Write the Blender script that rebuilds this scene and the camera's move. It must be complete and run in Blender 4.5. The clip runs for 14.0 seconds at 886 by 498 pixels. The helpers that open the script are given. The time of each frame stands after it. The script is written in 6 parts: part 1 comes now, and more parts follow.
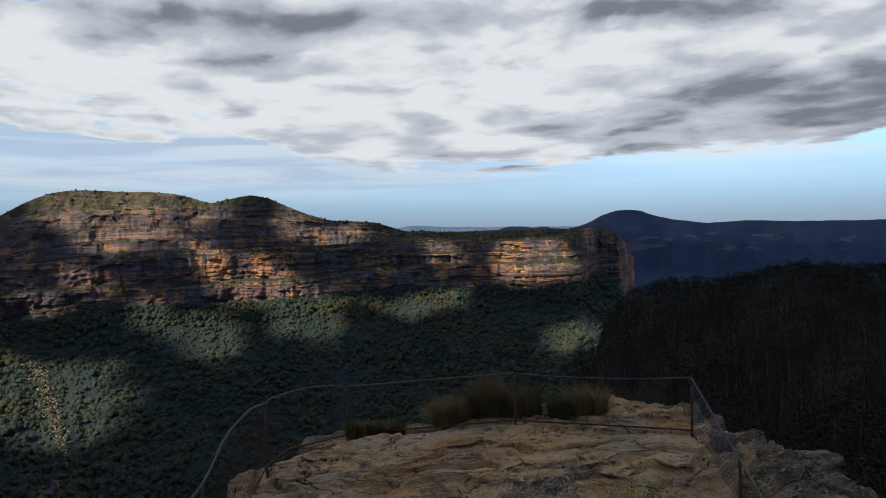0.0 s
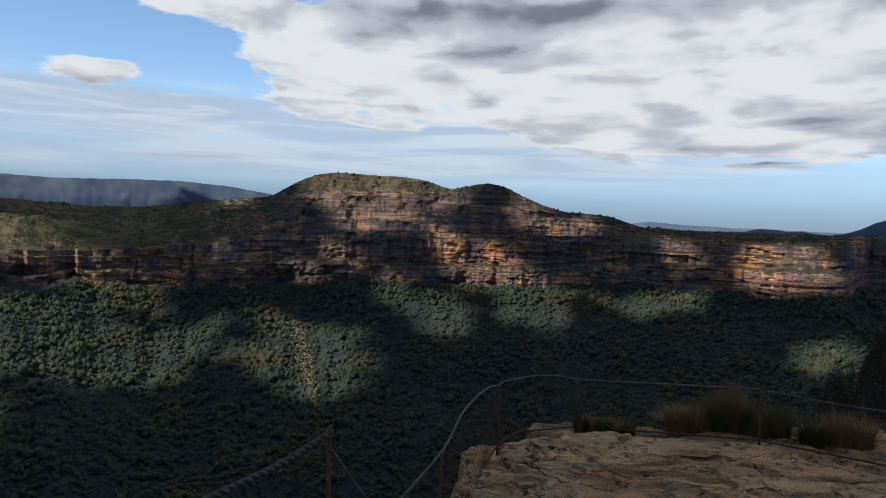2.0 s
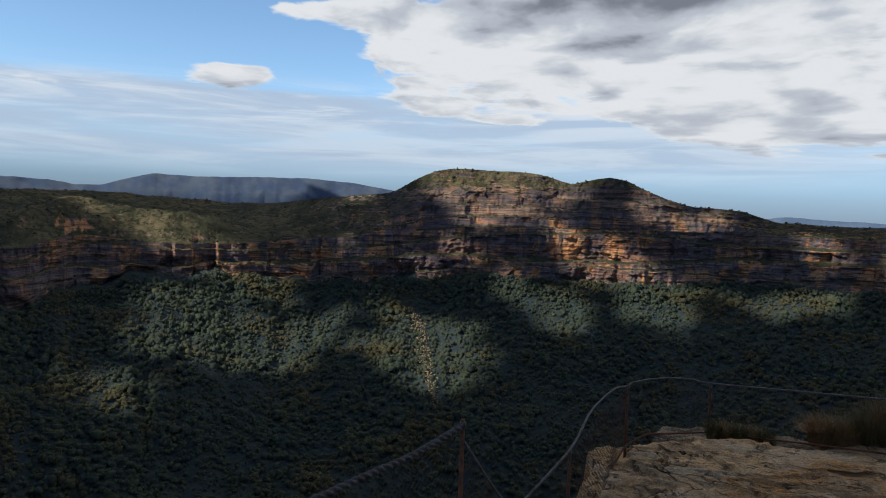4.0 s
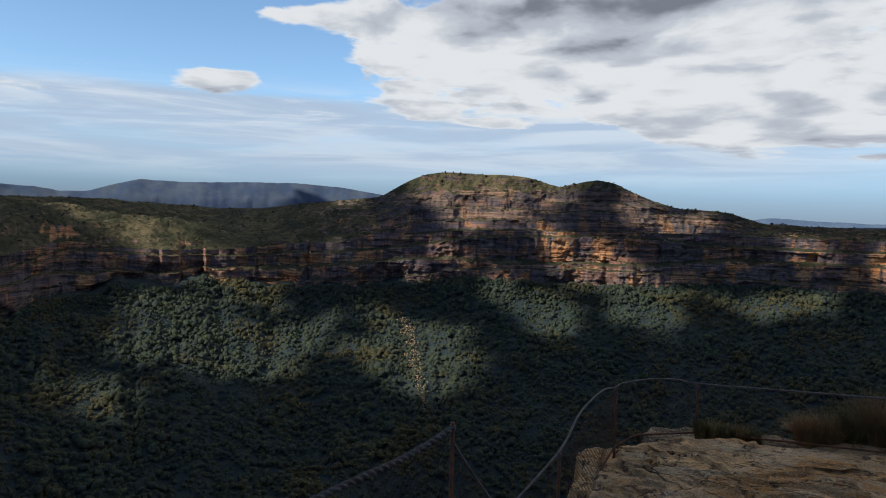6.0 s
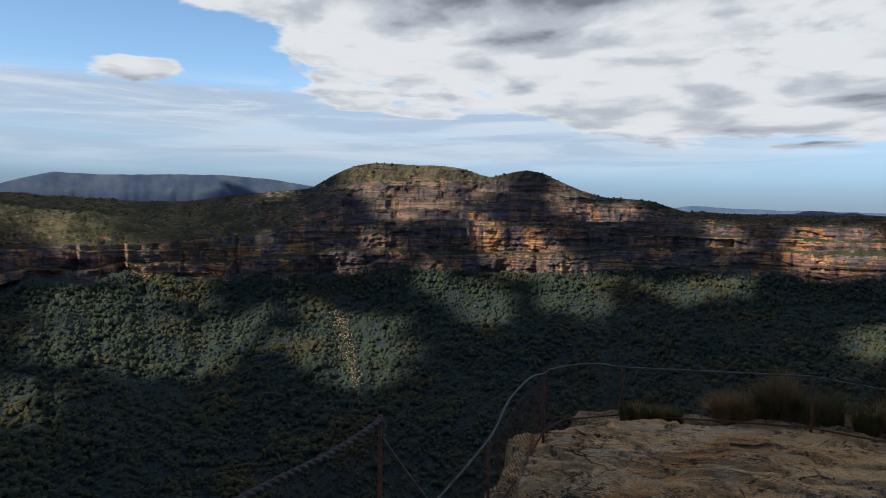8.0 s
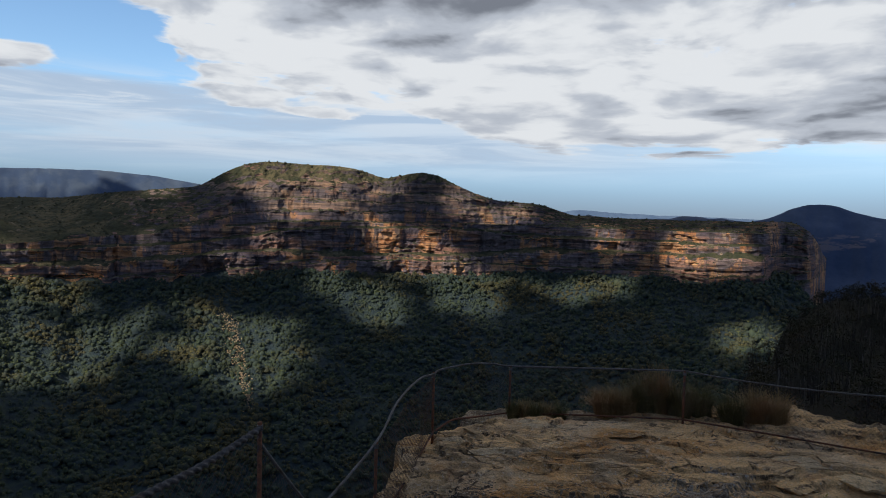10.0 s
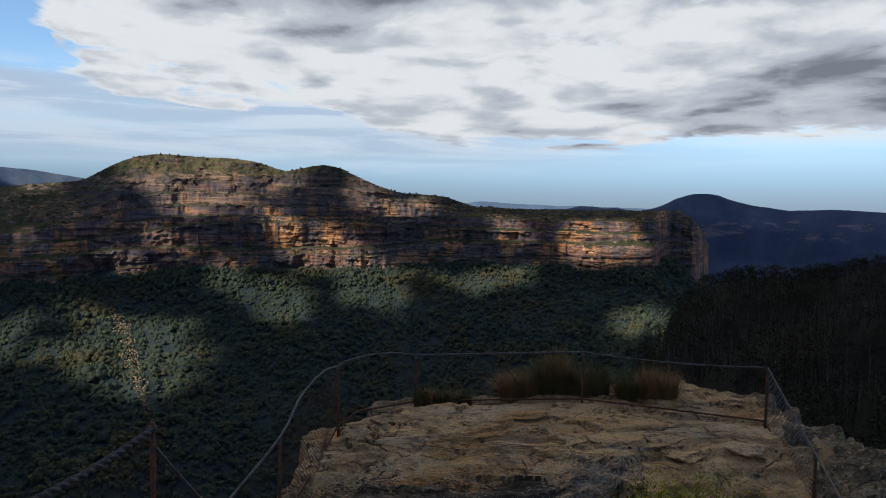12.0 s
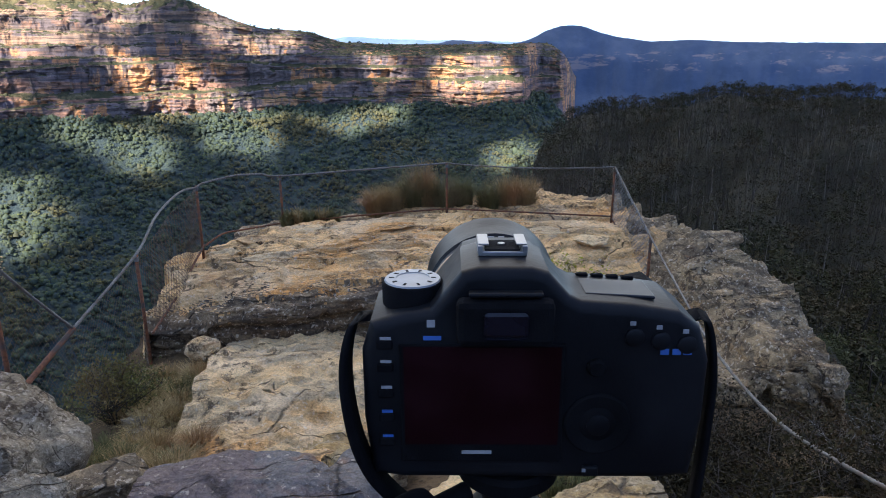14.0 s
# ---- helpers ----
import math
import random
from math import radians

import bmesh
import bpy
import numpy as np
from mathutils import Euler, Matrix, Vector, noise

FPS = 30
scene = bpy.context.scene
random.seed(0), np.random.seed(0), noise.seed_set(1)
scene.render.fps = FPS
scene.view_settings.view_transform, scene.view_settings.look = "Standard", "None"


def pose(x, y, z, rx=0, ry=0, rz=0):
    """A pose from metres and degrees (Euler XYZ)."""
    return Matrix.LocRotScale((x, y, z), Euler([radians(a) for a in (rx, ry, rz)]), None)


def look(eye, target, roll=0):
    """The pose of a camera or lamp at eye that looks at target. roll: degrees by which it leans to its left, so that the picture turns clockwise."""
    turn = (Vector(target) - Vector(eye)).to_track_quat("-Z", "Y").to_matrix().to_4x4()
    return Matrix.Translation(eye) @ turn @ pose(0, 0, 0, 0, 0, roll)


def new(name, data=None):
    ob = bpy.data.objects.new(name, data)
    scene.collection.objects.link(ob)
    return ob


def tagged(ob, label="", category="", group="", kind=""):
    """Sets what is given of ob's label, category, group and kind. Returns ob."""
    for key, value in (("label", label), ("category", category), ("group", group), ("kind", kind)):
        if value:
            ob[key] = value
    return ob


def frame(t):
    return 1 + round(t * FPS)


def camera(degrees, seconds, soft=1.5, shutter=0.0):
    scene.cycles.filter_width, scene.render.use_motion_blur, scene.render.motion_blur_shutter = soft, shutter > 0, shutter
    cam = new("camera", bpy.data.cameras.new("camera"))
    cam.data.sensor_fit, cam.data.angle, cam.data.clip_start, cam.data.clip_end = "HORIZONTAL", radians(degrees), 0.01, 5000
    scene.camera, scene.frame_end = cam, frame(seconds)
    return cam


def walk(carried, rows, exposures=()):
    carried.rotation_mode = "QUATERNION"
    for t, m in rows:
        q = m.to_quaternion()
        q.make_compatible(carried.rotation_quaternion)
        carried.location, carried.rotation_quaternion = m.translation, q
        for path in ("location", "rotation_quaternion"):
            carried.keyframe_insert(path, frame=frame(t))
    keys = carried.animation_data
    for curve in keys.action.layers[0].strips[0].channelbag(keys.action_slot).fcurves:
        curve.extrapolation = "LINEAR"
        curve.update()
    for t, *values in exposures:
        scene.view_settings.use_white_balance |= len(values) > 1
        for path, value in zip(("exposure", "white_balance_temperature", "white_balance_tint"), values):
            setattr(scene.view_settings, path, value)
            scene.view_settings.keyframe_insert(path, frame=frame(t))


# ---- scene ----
cam = camera(66.3, 14.0, soft=1.0)
PATH = [
    (0, (0.040, -0.922, 3.302), (0.171, 1.073, 3.253), -1.6),
    (0.2, (0.040, -0.952, 3.316), (0.063, 1.047, 3.257), -1.5),
    (0.5, (0.001, -0.941, 3.306), (-0.095, 1.056, 3.233), -1.8),
    (1, (-0.039, -0.963, 3.307), (-0.266, 1.023, 3.231), -0.9),
    (1.5, (-0.091, -1.012, 3.320), (-0.478, 0.949, 3.257), 0.2),
    (2, (-0.119, -1.095, 3.327), (-0.654, 0.831, 3.250), 1.9),
    (2.5, (-0.155, -1.188, 3.350), (-0.870, 0.677, 3.251), 2.1),
    (3, (-0.206, -1.182, 3.343), (-1.029, 0.637, 3.238), 2.3),
    (3.2, (-0.209, -1.242, 3.356), (-1.072, 0.559, 3.248), 2.3),
    (5.5, (-0.194, -1.240, 3.354), (-1.031, 0.574, 3.265), 1.1),
    (6, (-0.188, -1.274, 3.359), (-1.018, 0.544, 3.269), 1.4),
    (6.5, (-0.190, -1.259, 3.362), (-1.002, 0.566, 3.280), 1.4),
    (7, (-0.164, -1.240, 3.358), (-0.913, 0.612, 3.266), 1.0),
    (9.3, (-0.139, -1.085, 3.348), (-0.633, 0.849, 3.234), 1.7),
    (9.5, (-0.133, -1.071, 3.339), (-0.590, 0.874, 3.236), 1.9),
    (10, (-0.094, -1.057, 3.334), (-0.441, 0.910, 3.231), 1.5),
    (10.5, (-0.057, -1.044, 3.327), (-0.276, 0.941, 3.216), 1.3),
    (11, (-0.070, -1.014, 3.316), (-0.209, 0.978, 3.197), 1.3),
    (11.5, (-0.069, -1.011, 3.309), (-0.206, 0.980, 3.178), 0.7),
    (12, (-0.078, -1.005, 3.278), (-0.145, 0.991, 3.158), 0.8),
    (12.2, (-0.060, -1.008, 3.260), (-0.081, 0.989, 3.130), 1.2),
    (12.5, (-0.040, -0.995, 3.176), (0.091, 0.980, 2.890), -0.3),
    (12.7, (-0.013, -1.024, 3.106), (0.293, 0.923, 2.760), 0.0),
    (13, (-0.019, -1.001, 3.033), (0.406, 0.882, 2.510), -1.1),
    (13.1, (0.028, -1.005, 3.005), (0.480, 0.860, 2.441), -0.7),
    (13.2, (0.046, -1.005, 2.980), (0.520, 0.859, 2.432), -0.7),
    (13.3, (0.061, -1.009, 2.955), (0.545, 0.856, 2.419), 0.6),
    (13.4, (0.072, -1.016, 2.933), (0.527, 0.866, 2.430), 0.9),
    (13.5, (0.081, -1.026, 2.911), (0.491, 0.855, 2.368), 0.6),
    (13.6, (0.092, -1.037, 2.892), (0.479, 0.842, 2.327), 0.1),
    (13.7, (0.101, -1.045, 2.875), (0.464, 0.833, 2.291), -0.1),
    (13.8, (0.108, -1.056, 2.864), (0.451, 0.824, 2.274), 0.2),
    (13.9, (0.111, -1.058, 2.854), (0.433, 0.827, 2.269), 0.2),
    (14, (0.112, -1.062, 2.849), (0.401, 0.831, 2.272), -0.2),
]
EXPOSURES = [(0, 0.0, 6450, 10), (12.2, 0.0, 6450, 10), (12.6, 0.12, 6430, 10), (13.0, 0.7, 6400, 10), (13.3, 1.25, 6350, 11), (13.6, 1.72, 6320, 11), (14.0, 2.05, 6300, 11)]
walk(cam, [(t, look(eye, target, roll)) for t, eye, target, roll in PATH], EXPOSURES)

# ---------------------------------------------------------------- light
SUN_AZ, SUN_EL = -147.0, 41.0           # degrees; azimuth from +y towards +x
TO_SUN = Vector((math.sin(radians(SUN_AZ)) * math.cos(radians(SUN_EL)), math.cos(radians(SUN_AZ)) * math.cos(radians(SUN_EL)), math.sin(radians(SUN_EL))))
sun = new("sun", bpy.data.lights.new("sun", "SUN"))
sun.data.energy, sun.data.angle, sun.data.color = 4.7, radians(0.7), (1.0, 0.91, 0.80)
sun.matrix_world = look(TO_SUN * 100, (0, 0, 0))


class Nodes:
    """Short hand for node trees."""

    def __init__(self, tree):
        self.t = tree
        tree.nodes.clear()

    def add(self, kind, links=(), operation="", feature="", use_clamp=False):
        n = self.t.nodes.new(kind)
        if operation:
            n.operation = operation
        if use_clamp:
            n.use_clamp = True
        if feature:
            n.feature = feature
        for k, v in dict(links).items():
            self.put(n.inputs[k], v)
        return n

    def put(self, socket, v):
        if isinstance(v, bpy.types.NodeSocket):
            self.t.links.new(v, socket)
        elif isinstance(v, bpy.types.Node):
            self.t.links.new(v.outputs[0], socket)
        elif isinstance(v, tuple) and len(v) == 3 and socket.type == "RGBA":
            socket.default_value = (*v, 1)
        else:
            socket.default_value = v

    def math(self, op, a, b=0.0, c=0.0, clamp=False):
        return self.add("ShaderNodeMath", {0: a, 1: b, 2: c}, operation=op, use_clamp=clamp).outputs[0]

    def ramp(self, v, lo, hi):
        """0 to 1 between two levels that may be sockets."""
        return self.math("DIVIDE", self.math("SUBTRACT", v, lo), self.math("SUBTRACT", hi, lo), clamp=True)

    def step(self, v, lo, hi, a=0.0, b=1.0):
        if not isinstance(lo, bpy.types.NodeSocket) and lo > hi:
            lo, hi, a, b = hi, lo, b, a
        n = self.add("ShaderNodeMapRange", {"Value": v, "From Min": lo, "From Max": hi, "To Min": a, "To Max": b})
        n.interpolation_type = "SMOOTHSTEP"
        return n.outputs[0]

    def mix(self, f, a, b, blend="MIX"):
        n = self.add("ShaderNodeMix")
        n.data_type, n.blend_type = "RGBA", blend
        self.put(n.inputs[0], f), self.put(n.inputs[6], a), self.put(n.inputs[7], b)
        return n.outputs[2]

    def noise(self, vec, scale, detail=5.0, rough=0.55, dist=0.0):
        return self.add("ShaderNodeTexNoise", {"Vector": vec, "Scale": scale, "Detail": detail, "Roughness": rough, "Distortion": dist}).outputs[0]

    def scaled(self, vec, sx, sy, sz):
        return self.add("ShaderNodeVectorMath", {0: vec, 1: (sx, sy, sz)}, operation="MULTIPLY").outputs[0]


DECK_DARK, DECK_LIGHT, DECK_BACK = (0.50, 0.445, 0.375), (0.72, 0.645, 0.545), (0.125, 0.19, 0.35)
CLOUD_GLOW = (0.105, 0.158, 0.290)         # sunlight that soaks through the cloud sheet


# banks and openings in the cloud: azimuth and height (sine), half widths, weight
BANKS = [(-0.26, 0.205, 0.050, 0.020, 0.28), (-0.75, 0.178, 0.085, 0.020, 0.36), (-1.00, 0.155, 0.070, 0.020, 0.34), (-0.80, 0.235, 0.20, 0.035, -0.16), (-0.62, 0.200, 0.050, 0.030, -0.16), (-0.60, 0.272, 0.22, 0.022, 0.34),
         (-0.445, 0.155, 0.040, 0.010, 0.26), (-0.37, 0.139, 0.040, 0.007, 0.24), (-0.82, 0.148, 0.055, 0.007, 0.22), (0.40, 0.150, 0.36, 0.030, 0.16), (-0.07, 0.165, 0.20, 0.030, 0.10), (-0.40, 0.215, 0.14, 0.025, 0.10), (-0.28, 0.245, 0.22, 0.05, 0.12)]
# heavy grey bases and sunlit billows
SHADES = [(0.42, 0.145, 0.26, 0.028, -0.42), (0.64, 0.160, 0.16, 0.045, -0.50), (-0.23, 0.292, 0.20, 0.020, -0.65), (0.42, 0.290, 0.22, 0.022, -0.65), (-0.065, 0.139, 0.14, 0.012, -0.40), (-0.28, 0.237, 0.09, 0.012, -0.30), (0.46, 0.218, 0.05, 0.010, -0.35),
          (0.07, 0.268, 0.16, 0.030, 0.30), (0.33, 0.238, 0.18, 0.020, 0.30), (0.58, 0.215, 0.10, 0.020, 0.30), (-0.40, 0.210, 0.20, 0.028, 0.25), (0.15, 0.134, 0.14, 0.012, 0.25), (-0.07, 0.178, 0.16, 0.014, 0.25), (-0.75, 0.185, 0.10, 0.015, 0.35), (1.45, 0.22, 0.60, 0.40, -0.80)]


def make_world():
    world = bpy.data.worlds.new("sky")
    world.use_nodes = True
    scene.world = world
    n = Nodes(world.node_tree)
    way = n.add("ShaderNodeTexCoord").outputs["Generated"]
    sep = n.add("ShaderNodeSeparateXYZ", {0: way})
    x, y, z = sep.outputs
    sky = n.add("ShaderNodeTexSky")
    sky.sky_type, sky.sun_disc = "NISHITA", False
    sky.sun_elevation, sky.sun_rotation, sky.altitude = radians(SUN_EL), radians(SUN_AZ), 900.0
    sky.air_density, sky.dust_density, sky.ozone_density = 1.0, 0.4, 2.2
    low_tint = n.mix(n.step(z, 0.0, 0.16), (0.032, 0.044, 0.074), (0.155, 0.172, 0.175))
    blue = n.mix(1.0, sky.outputs[0], low_tint, "MULTIPLY")
    up = n.math("MAXIMUM", z, 0.0)
    az = n.math("ARCTAN2", x, y)                       # radians, right is positive

    def blob(a0, z0, ra, rz):
        """A soft patch of sky about an azimuth and a height."""
        da = n.math("DIVIDE", n.math("SUBTRACT", az, a0), ra)
        dz = n.math("DIVIDE", n.math("SUBTRACT", z, z0), rz)
        q = n.math("ADD", n.math("MULTIPLY", da, da), n.math("MULTIPLY", dz, dz))
        return n.math("EXPONENT", n.math("MULTIPLY", q, -1.0))

    def total(items):
        out = 0.0
        for a0, z0, ra, rz, weight in items:
            out = n.math("ADD", out, n.math("MULTIPLY", blob(a0, z0, ra, rz), weight))
        return out

    def field(lift, detail):
        """Cloud thickness: wide banks with billows on them, flattened towards the horizon."""
        v = n.math("MULTIPLY", n.math("LOGARITHM", n.math("ADD", n.math("ADD", up, lift), 0.07), math.e), 0.95)
        q = n.add("ShaderNodeCombineXYZ", {0: az, 1: v, 2: 3.7}).outputs[0]
        big = n.noise(q, 2.9, 3.0, 0.5, 0.2)
        warp = n.scaled(n.add("ShaderNodeTexNoise", {"Vector": q, "Scale": 5.0, "Detail": 5.0}).outputs[1], 0.16, 0.16, 0.0)
        bent = n.add("ShaderNodeVectorMath", {0: q, 1: warp}, operation="ADD").outputs[0]
        puff = n.add("ShaderNodeTexVoronoi", {"Vector": bent, "Scale": 9.0, "Detail": 0.35 * detail, "Roughness": 0.55}, feature="SMOOTH_F1").outputs[0]
        fine = n.noise(bent, 9.0, detail, 0.58, 0.1)
        return n.math("ADD", n.math("MULTIPLY", big, 0.50), n.math("ADD", n.math("MULTIPLY", fine, 0.46), n.math("MULTIPLY", n.math("SUBTRACT", 0.55, puff), 0.30)))

    here, soft_here, above, below = field(0.0, 9.0), field(0.0, 4.0), field(0.024, 4.0), field(-0.016, 4.0)
    bias = n.math("ADD", n.step(az, -0.72, -0.44, -0.12, 0.20), n.step(az, -0.30, 0.0, 0.0, 0.12))
    bias = n.math("ADD", bias, n.math("MULTIPLY", n.step(z, n.step(az, -0.35, 0.05, 0.085, 0.068), n.step(az, -0.35, 0.05, 0.175, 0.135), 1.0, 0.0), -0.42))
    bias = n.math("ADD", bias, n.math("MULTIPLY", n.step(z, 0.075, 0.055), -0.3))
    bias = n.math("ADD", bias, total(BANKS))
    dense = n.math("ADD", here, bias)
    cover = n.step(dense, 0.46, 0.56)
    # thin sheet low over the horizon, with a ragged upper edge
    level = n.add("ShaderNodeCombineXYZ", {0: n.math("MULTIPLY", az, 3.0), 1: n.math("MULTIPLY", z, 34.0), 2: 0.0}).outputs[0]
    streak_n = n.noise(level, 1.0, 8.0, 0.6, 0.5)
    wide_n = n.noise(level, 0.45, 6.0, 0.6, 0.3)
    sheet_top = n.math("ADD", n.step(az, -0.30, 0.25, 0.165, 0.115), n.math("MULTIPLY", n.math("SUBTRACT", wide_n, 0.5), 0.05))
    veil = n.math("MULTIPLY", n.step(z, 0.035, 0.085), n.step(n.math("SUBTRACT", sheet_top, z), -0.006, 0.012))
    veil = n.math("MULTIPLY", veil, n.math("MULTIPLY", n.step(wide_n, 0.28, 0.52, 0.45, 0.95), n.step(az, 0.45, -0.10, 0.25, 0.9)))
    veil_tone = n.mix(n.step(streak_n, 0.42, 0.60), (0.44, 0.53, 0.66), (0.60, 0.67, 0.76))
    white = n.math("MULTIPLY", n.step(streak_n, 0.47, 0.60, 0.0, 0.85), total([(-0.46, 0.150, 0.40, 0.022, 1.0), (0.54, 0.098, 0.20, 0.010, 0.9), (0.18, 0.125, 0.25, 0.012, 0.5)]))
    # lit tops, grey bases
    crest = n.math("SUBTRACT", soft_here, above)
    keel = n.math("SUBTRACT", soft_here, below)
    tone = n.math("ADD", n.math("MULTIPLY", crest, 2.6), n.math("MULTIPLY", keel, -1.4))
    tone = n.math("ADD", tone, n.math("MULTIPLY", n.math("SUBTRACT", here, 0.56), -1.0))
    tone = n.math("ADD", n.math("ADD", tone, 0.46), total(SHADES))
    edge = n.step(dense, 0.60, 0.48, 0.0, 0.28)
    tone = n.math("ADD", tone, edge)
    cloud = n.mix(n.step(tone, -0.15, 0.45), (0.19, 0.21, 0.25), (0.48, 0.52, 0.585))
    cloud = n.mix(n.step(tone, 0.38, 0.90), cloud, (0.76, 0.785, 0.81))
    p0 = n.add("ShaderNodeCombineXYZ", {0: n.math("DIVIDE", x, n.math("ADD", up, 0.2)), 1: n.math("DIVIDE", y, n.math("ADD", up, 0.2)), 2: 0.0}).outputs[0]
    # the heavy deck overhead and behind
    deck = n.math("MAXIMUM", n.step(z, 0.40, 0.62), n.math("MAXIMUM", n.step(y, 0.20, -0.20), n.step(az, 0.95, 1.35)))
    deck_tone = n.mix(n.math("MAXIMUM", n.step(y, 0.1, -0.5), n.step(az, 0.80, 1.25)), n.mix(n.noise(p0, 0.8, 4.0), DECK_DARK, DECK_LIGHT), DECK_BACK)
    col = n.mix(veil, blue, veil_tone)
    col = n.mix(white, col, (0.74, 0.785, 0.83))
    col = n.mix(cover, col, cloud)
    col = n.mix(deck, col, deck_tone)
    n.add("ShaderNodeOutputWorld", {0: n.add("ShaderNodeBackground", {"Color": col, "Strength": 1.0})})


make_world()

# ---------------------------------------------------------------- materials


def material(name):
    m = bpy.data.materials.new(name)
    m.use_nodes = True
    n = Nodes(m.node_tree)
    pos = n.add("ShaderNodeNewGeometry").outputs["Position"]
    return m, n, pos


def finish(n, color, rough=0.85, bump=None, strength=0.3, dist=0.02, metal=0.0, spec=0.3, **more):
    links = {"Base Color": color, "Roughness": rough, "Metallic": metal, "Specular IOR Level": spec, **more}
    if bump is not None:
        links["Normal"] = n.add("ShaderNodeBump", {"Height": bump, "Strength": strength, "Distance": dist}).outputs[0]
    n.add("ShaderNodeOutputMaterial", {0: n.add("ShaderNodeBsdfPrincipled", links).outputs[0]})


def sandstone(name, warm, pale, grey, lichen=0.5, stain=0.5, scale=1.0, bleached=0.0, veins=1.0, frost=0.0):
    """Weathered bedded sandstone: ochre and cream beds, grey lichen crust, black water stains, hairline joints."""
    m, n, pos = material(name)
    flatp = n.scaled(pos, 0.45, 1.0, 2.6)
    beds = n.noise(flatp, 0.9 * scale, 6.0, 0.6, 0.5)
    mid = n.noise(pos, 3.5 * scale, 8.0, 0.62, 0.3)
    tiny = n.noise(pos, 38.0, 6.0, 0.7)
    col = n.mix(n.step(beds, 0.46, 0.66, 0.0, 0.85), pale, warm)
    col = n.mix(n.step(n.noise(flatp, 1.6 * scale, 6.0, 0.6, 0.5), 0.49, 0.57, 0.0, 0.95), col, grey)
    bleach = n.noise(pos, 0.8 * scale, 5.0, 0.55, 0.8)
    col = n.mix(n.step(bleach, 0.53, 0.62, 0.0, bleached), col, (0.80, 0.58, 0.34))
    rust = n.noise(flatp, 1.7 * scale, 5.0, 0.55, 0.6)
    col = n.mix(n.step(rust, 0.63, 0.75, 0.0, 0.65), col, (0.33, 0.155, 0.06))
    crust = n.math("MULTIPLY", n.step(n.noise(pos, 7.0 * scale, 9.0, 0.72), 0.50, 0.58), n.step(n.noise(pos, 1.3 * scale, 3.0), 0.62 - 0.25 * lichen, 0.74 - 0.25 * lichen))
    col = n.mix(n.math("MULTIPLY", crust, 0.85), col, (0.085, 0.056, 0.034))
    fleck = n.step(n.noise(pos, 26.0, 5.0, 0.7), 0.58, 0.66)
    col = n.mix(n.math("MULTIPLY", fleck, n.step(mid, 0.42, 0.60, 0.05, 0.6)), col, (0.13, 0.10, 0.065))
    spots = n.step(n.noise(pos, 19.0, 4.0, 0.6), 0.65 - 0.08 * lichen - frost, 0.69 - 0.08 * lichen - frost)
    col = n.mix(n.math("MULTIPLY", spots, 0.6), col, (0.54, 0.44, 0.32))
    black = n.step(n.noise(n.scaled(pos, 1.0, 1.0, 1.7), 1.05 * scale, 7.0, 0.65, 0.4), 0.66 - 0.16 * stain, 0.80 - 0.16 * stain, 0.0, 0.85)
    col = n.mix(black, col, (0.052, 0.037, 0.025))
    warped = n.add("ShaderNodeVectorMath", {0: pos, 1: n.add("ShaderNodeTexNoise", {"Vector": pos, "Scale": 2.2, "Detail": 3.0}).outputs[1]}, operation="ADD").outputs[0]
    joint = n.add("ShaderNodeTexVoronoi", {"Vector": n.scaled(n.mix(0.25, pos, warped), 0.55, 1.3, 1.0), "Scale": 0.75 * scale}, feature="DISTANCE_TO_EDGE").outputs[0]
    gap = n.step(joint, 0.0, 0.012, 1.0, 0.0)
    gap = n.math("MULTIPLY", gap, n.step(mid, 0.42, 0.52))
    col = n.mix(n.math("MULTIPLY", gap, 0.8), col, (0.04, 0.033, 0.026))
    line_n = n.noise(n.scaled(pos, 0.30, 1.5, 3.2), 1.1 * scale, 1.6, 0.45, 0.2)
    seam = n.step(n.math("ABSOLUTE", n.math("SUBTRACT", line_n, 0.5)), 0.0, 0.008, 1.0, 0.0)
    fine_n = n.noise(n.scaled(pos, 0.25, 1.8, 5.0), 3.0 * scale, 2.0, 0.45, 0.2)
    seam2 = n.step(n.math("ABSOLUTE", n.math("SUBTRACT", fine_n, 0.5)), 0.0, 0.012, 1.0, 0.0)
    seam = n.math("MAXIMUM", n.math("MULTIPLY", seam, n.step(mid, 0.36, 0.50)), n.math("MULTIPLY", seam2, n.step(beds, 0.46, 0.60, 0.0, 0.75)))
    col = n.mix(n.math("MULTIPLY", seam, 0.85 * veins), col, (0.085, 0.058, 0.036))
    hair_n = n.noise(n.scaled(pos, 0.55, 1.3, 2.6), 5.0 * scale, 6.0, 0.62, 0.2)
    hair = n.math("MULTIPLY", n.step(n.math("ABSOLUTE", n.math("SUBTRACT", hair_n, 0.5)), 0.0, 0.022, 1.0, 0.0), n.step(mid, 0.44, 0.60, 0.04 * veins, 0.65 * veins))
    col = n.mix(hair, col, (0.16, 0.105, 0.060))
    gap = n.math("MAXIMUM", gap, n.math("MULTIPLY", seam, veins))
    tone = n.step(tiny, 0.28, 0.72, 0.68, 1.22)
    col = n.mix(1.0, col, n.add("ShaderNodeCombineXYZ", {0: tone, 1: tone, 2: tone}).outputs[0], "MULTIPLY")
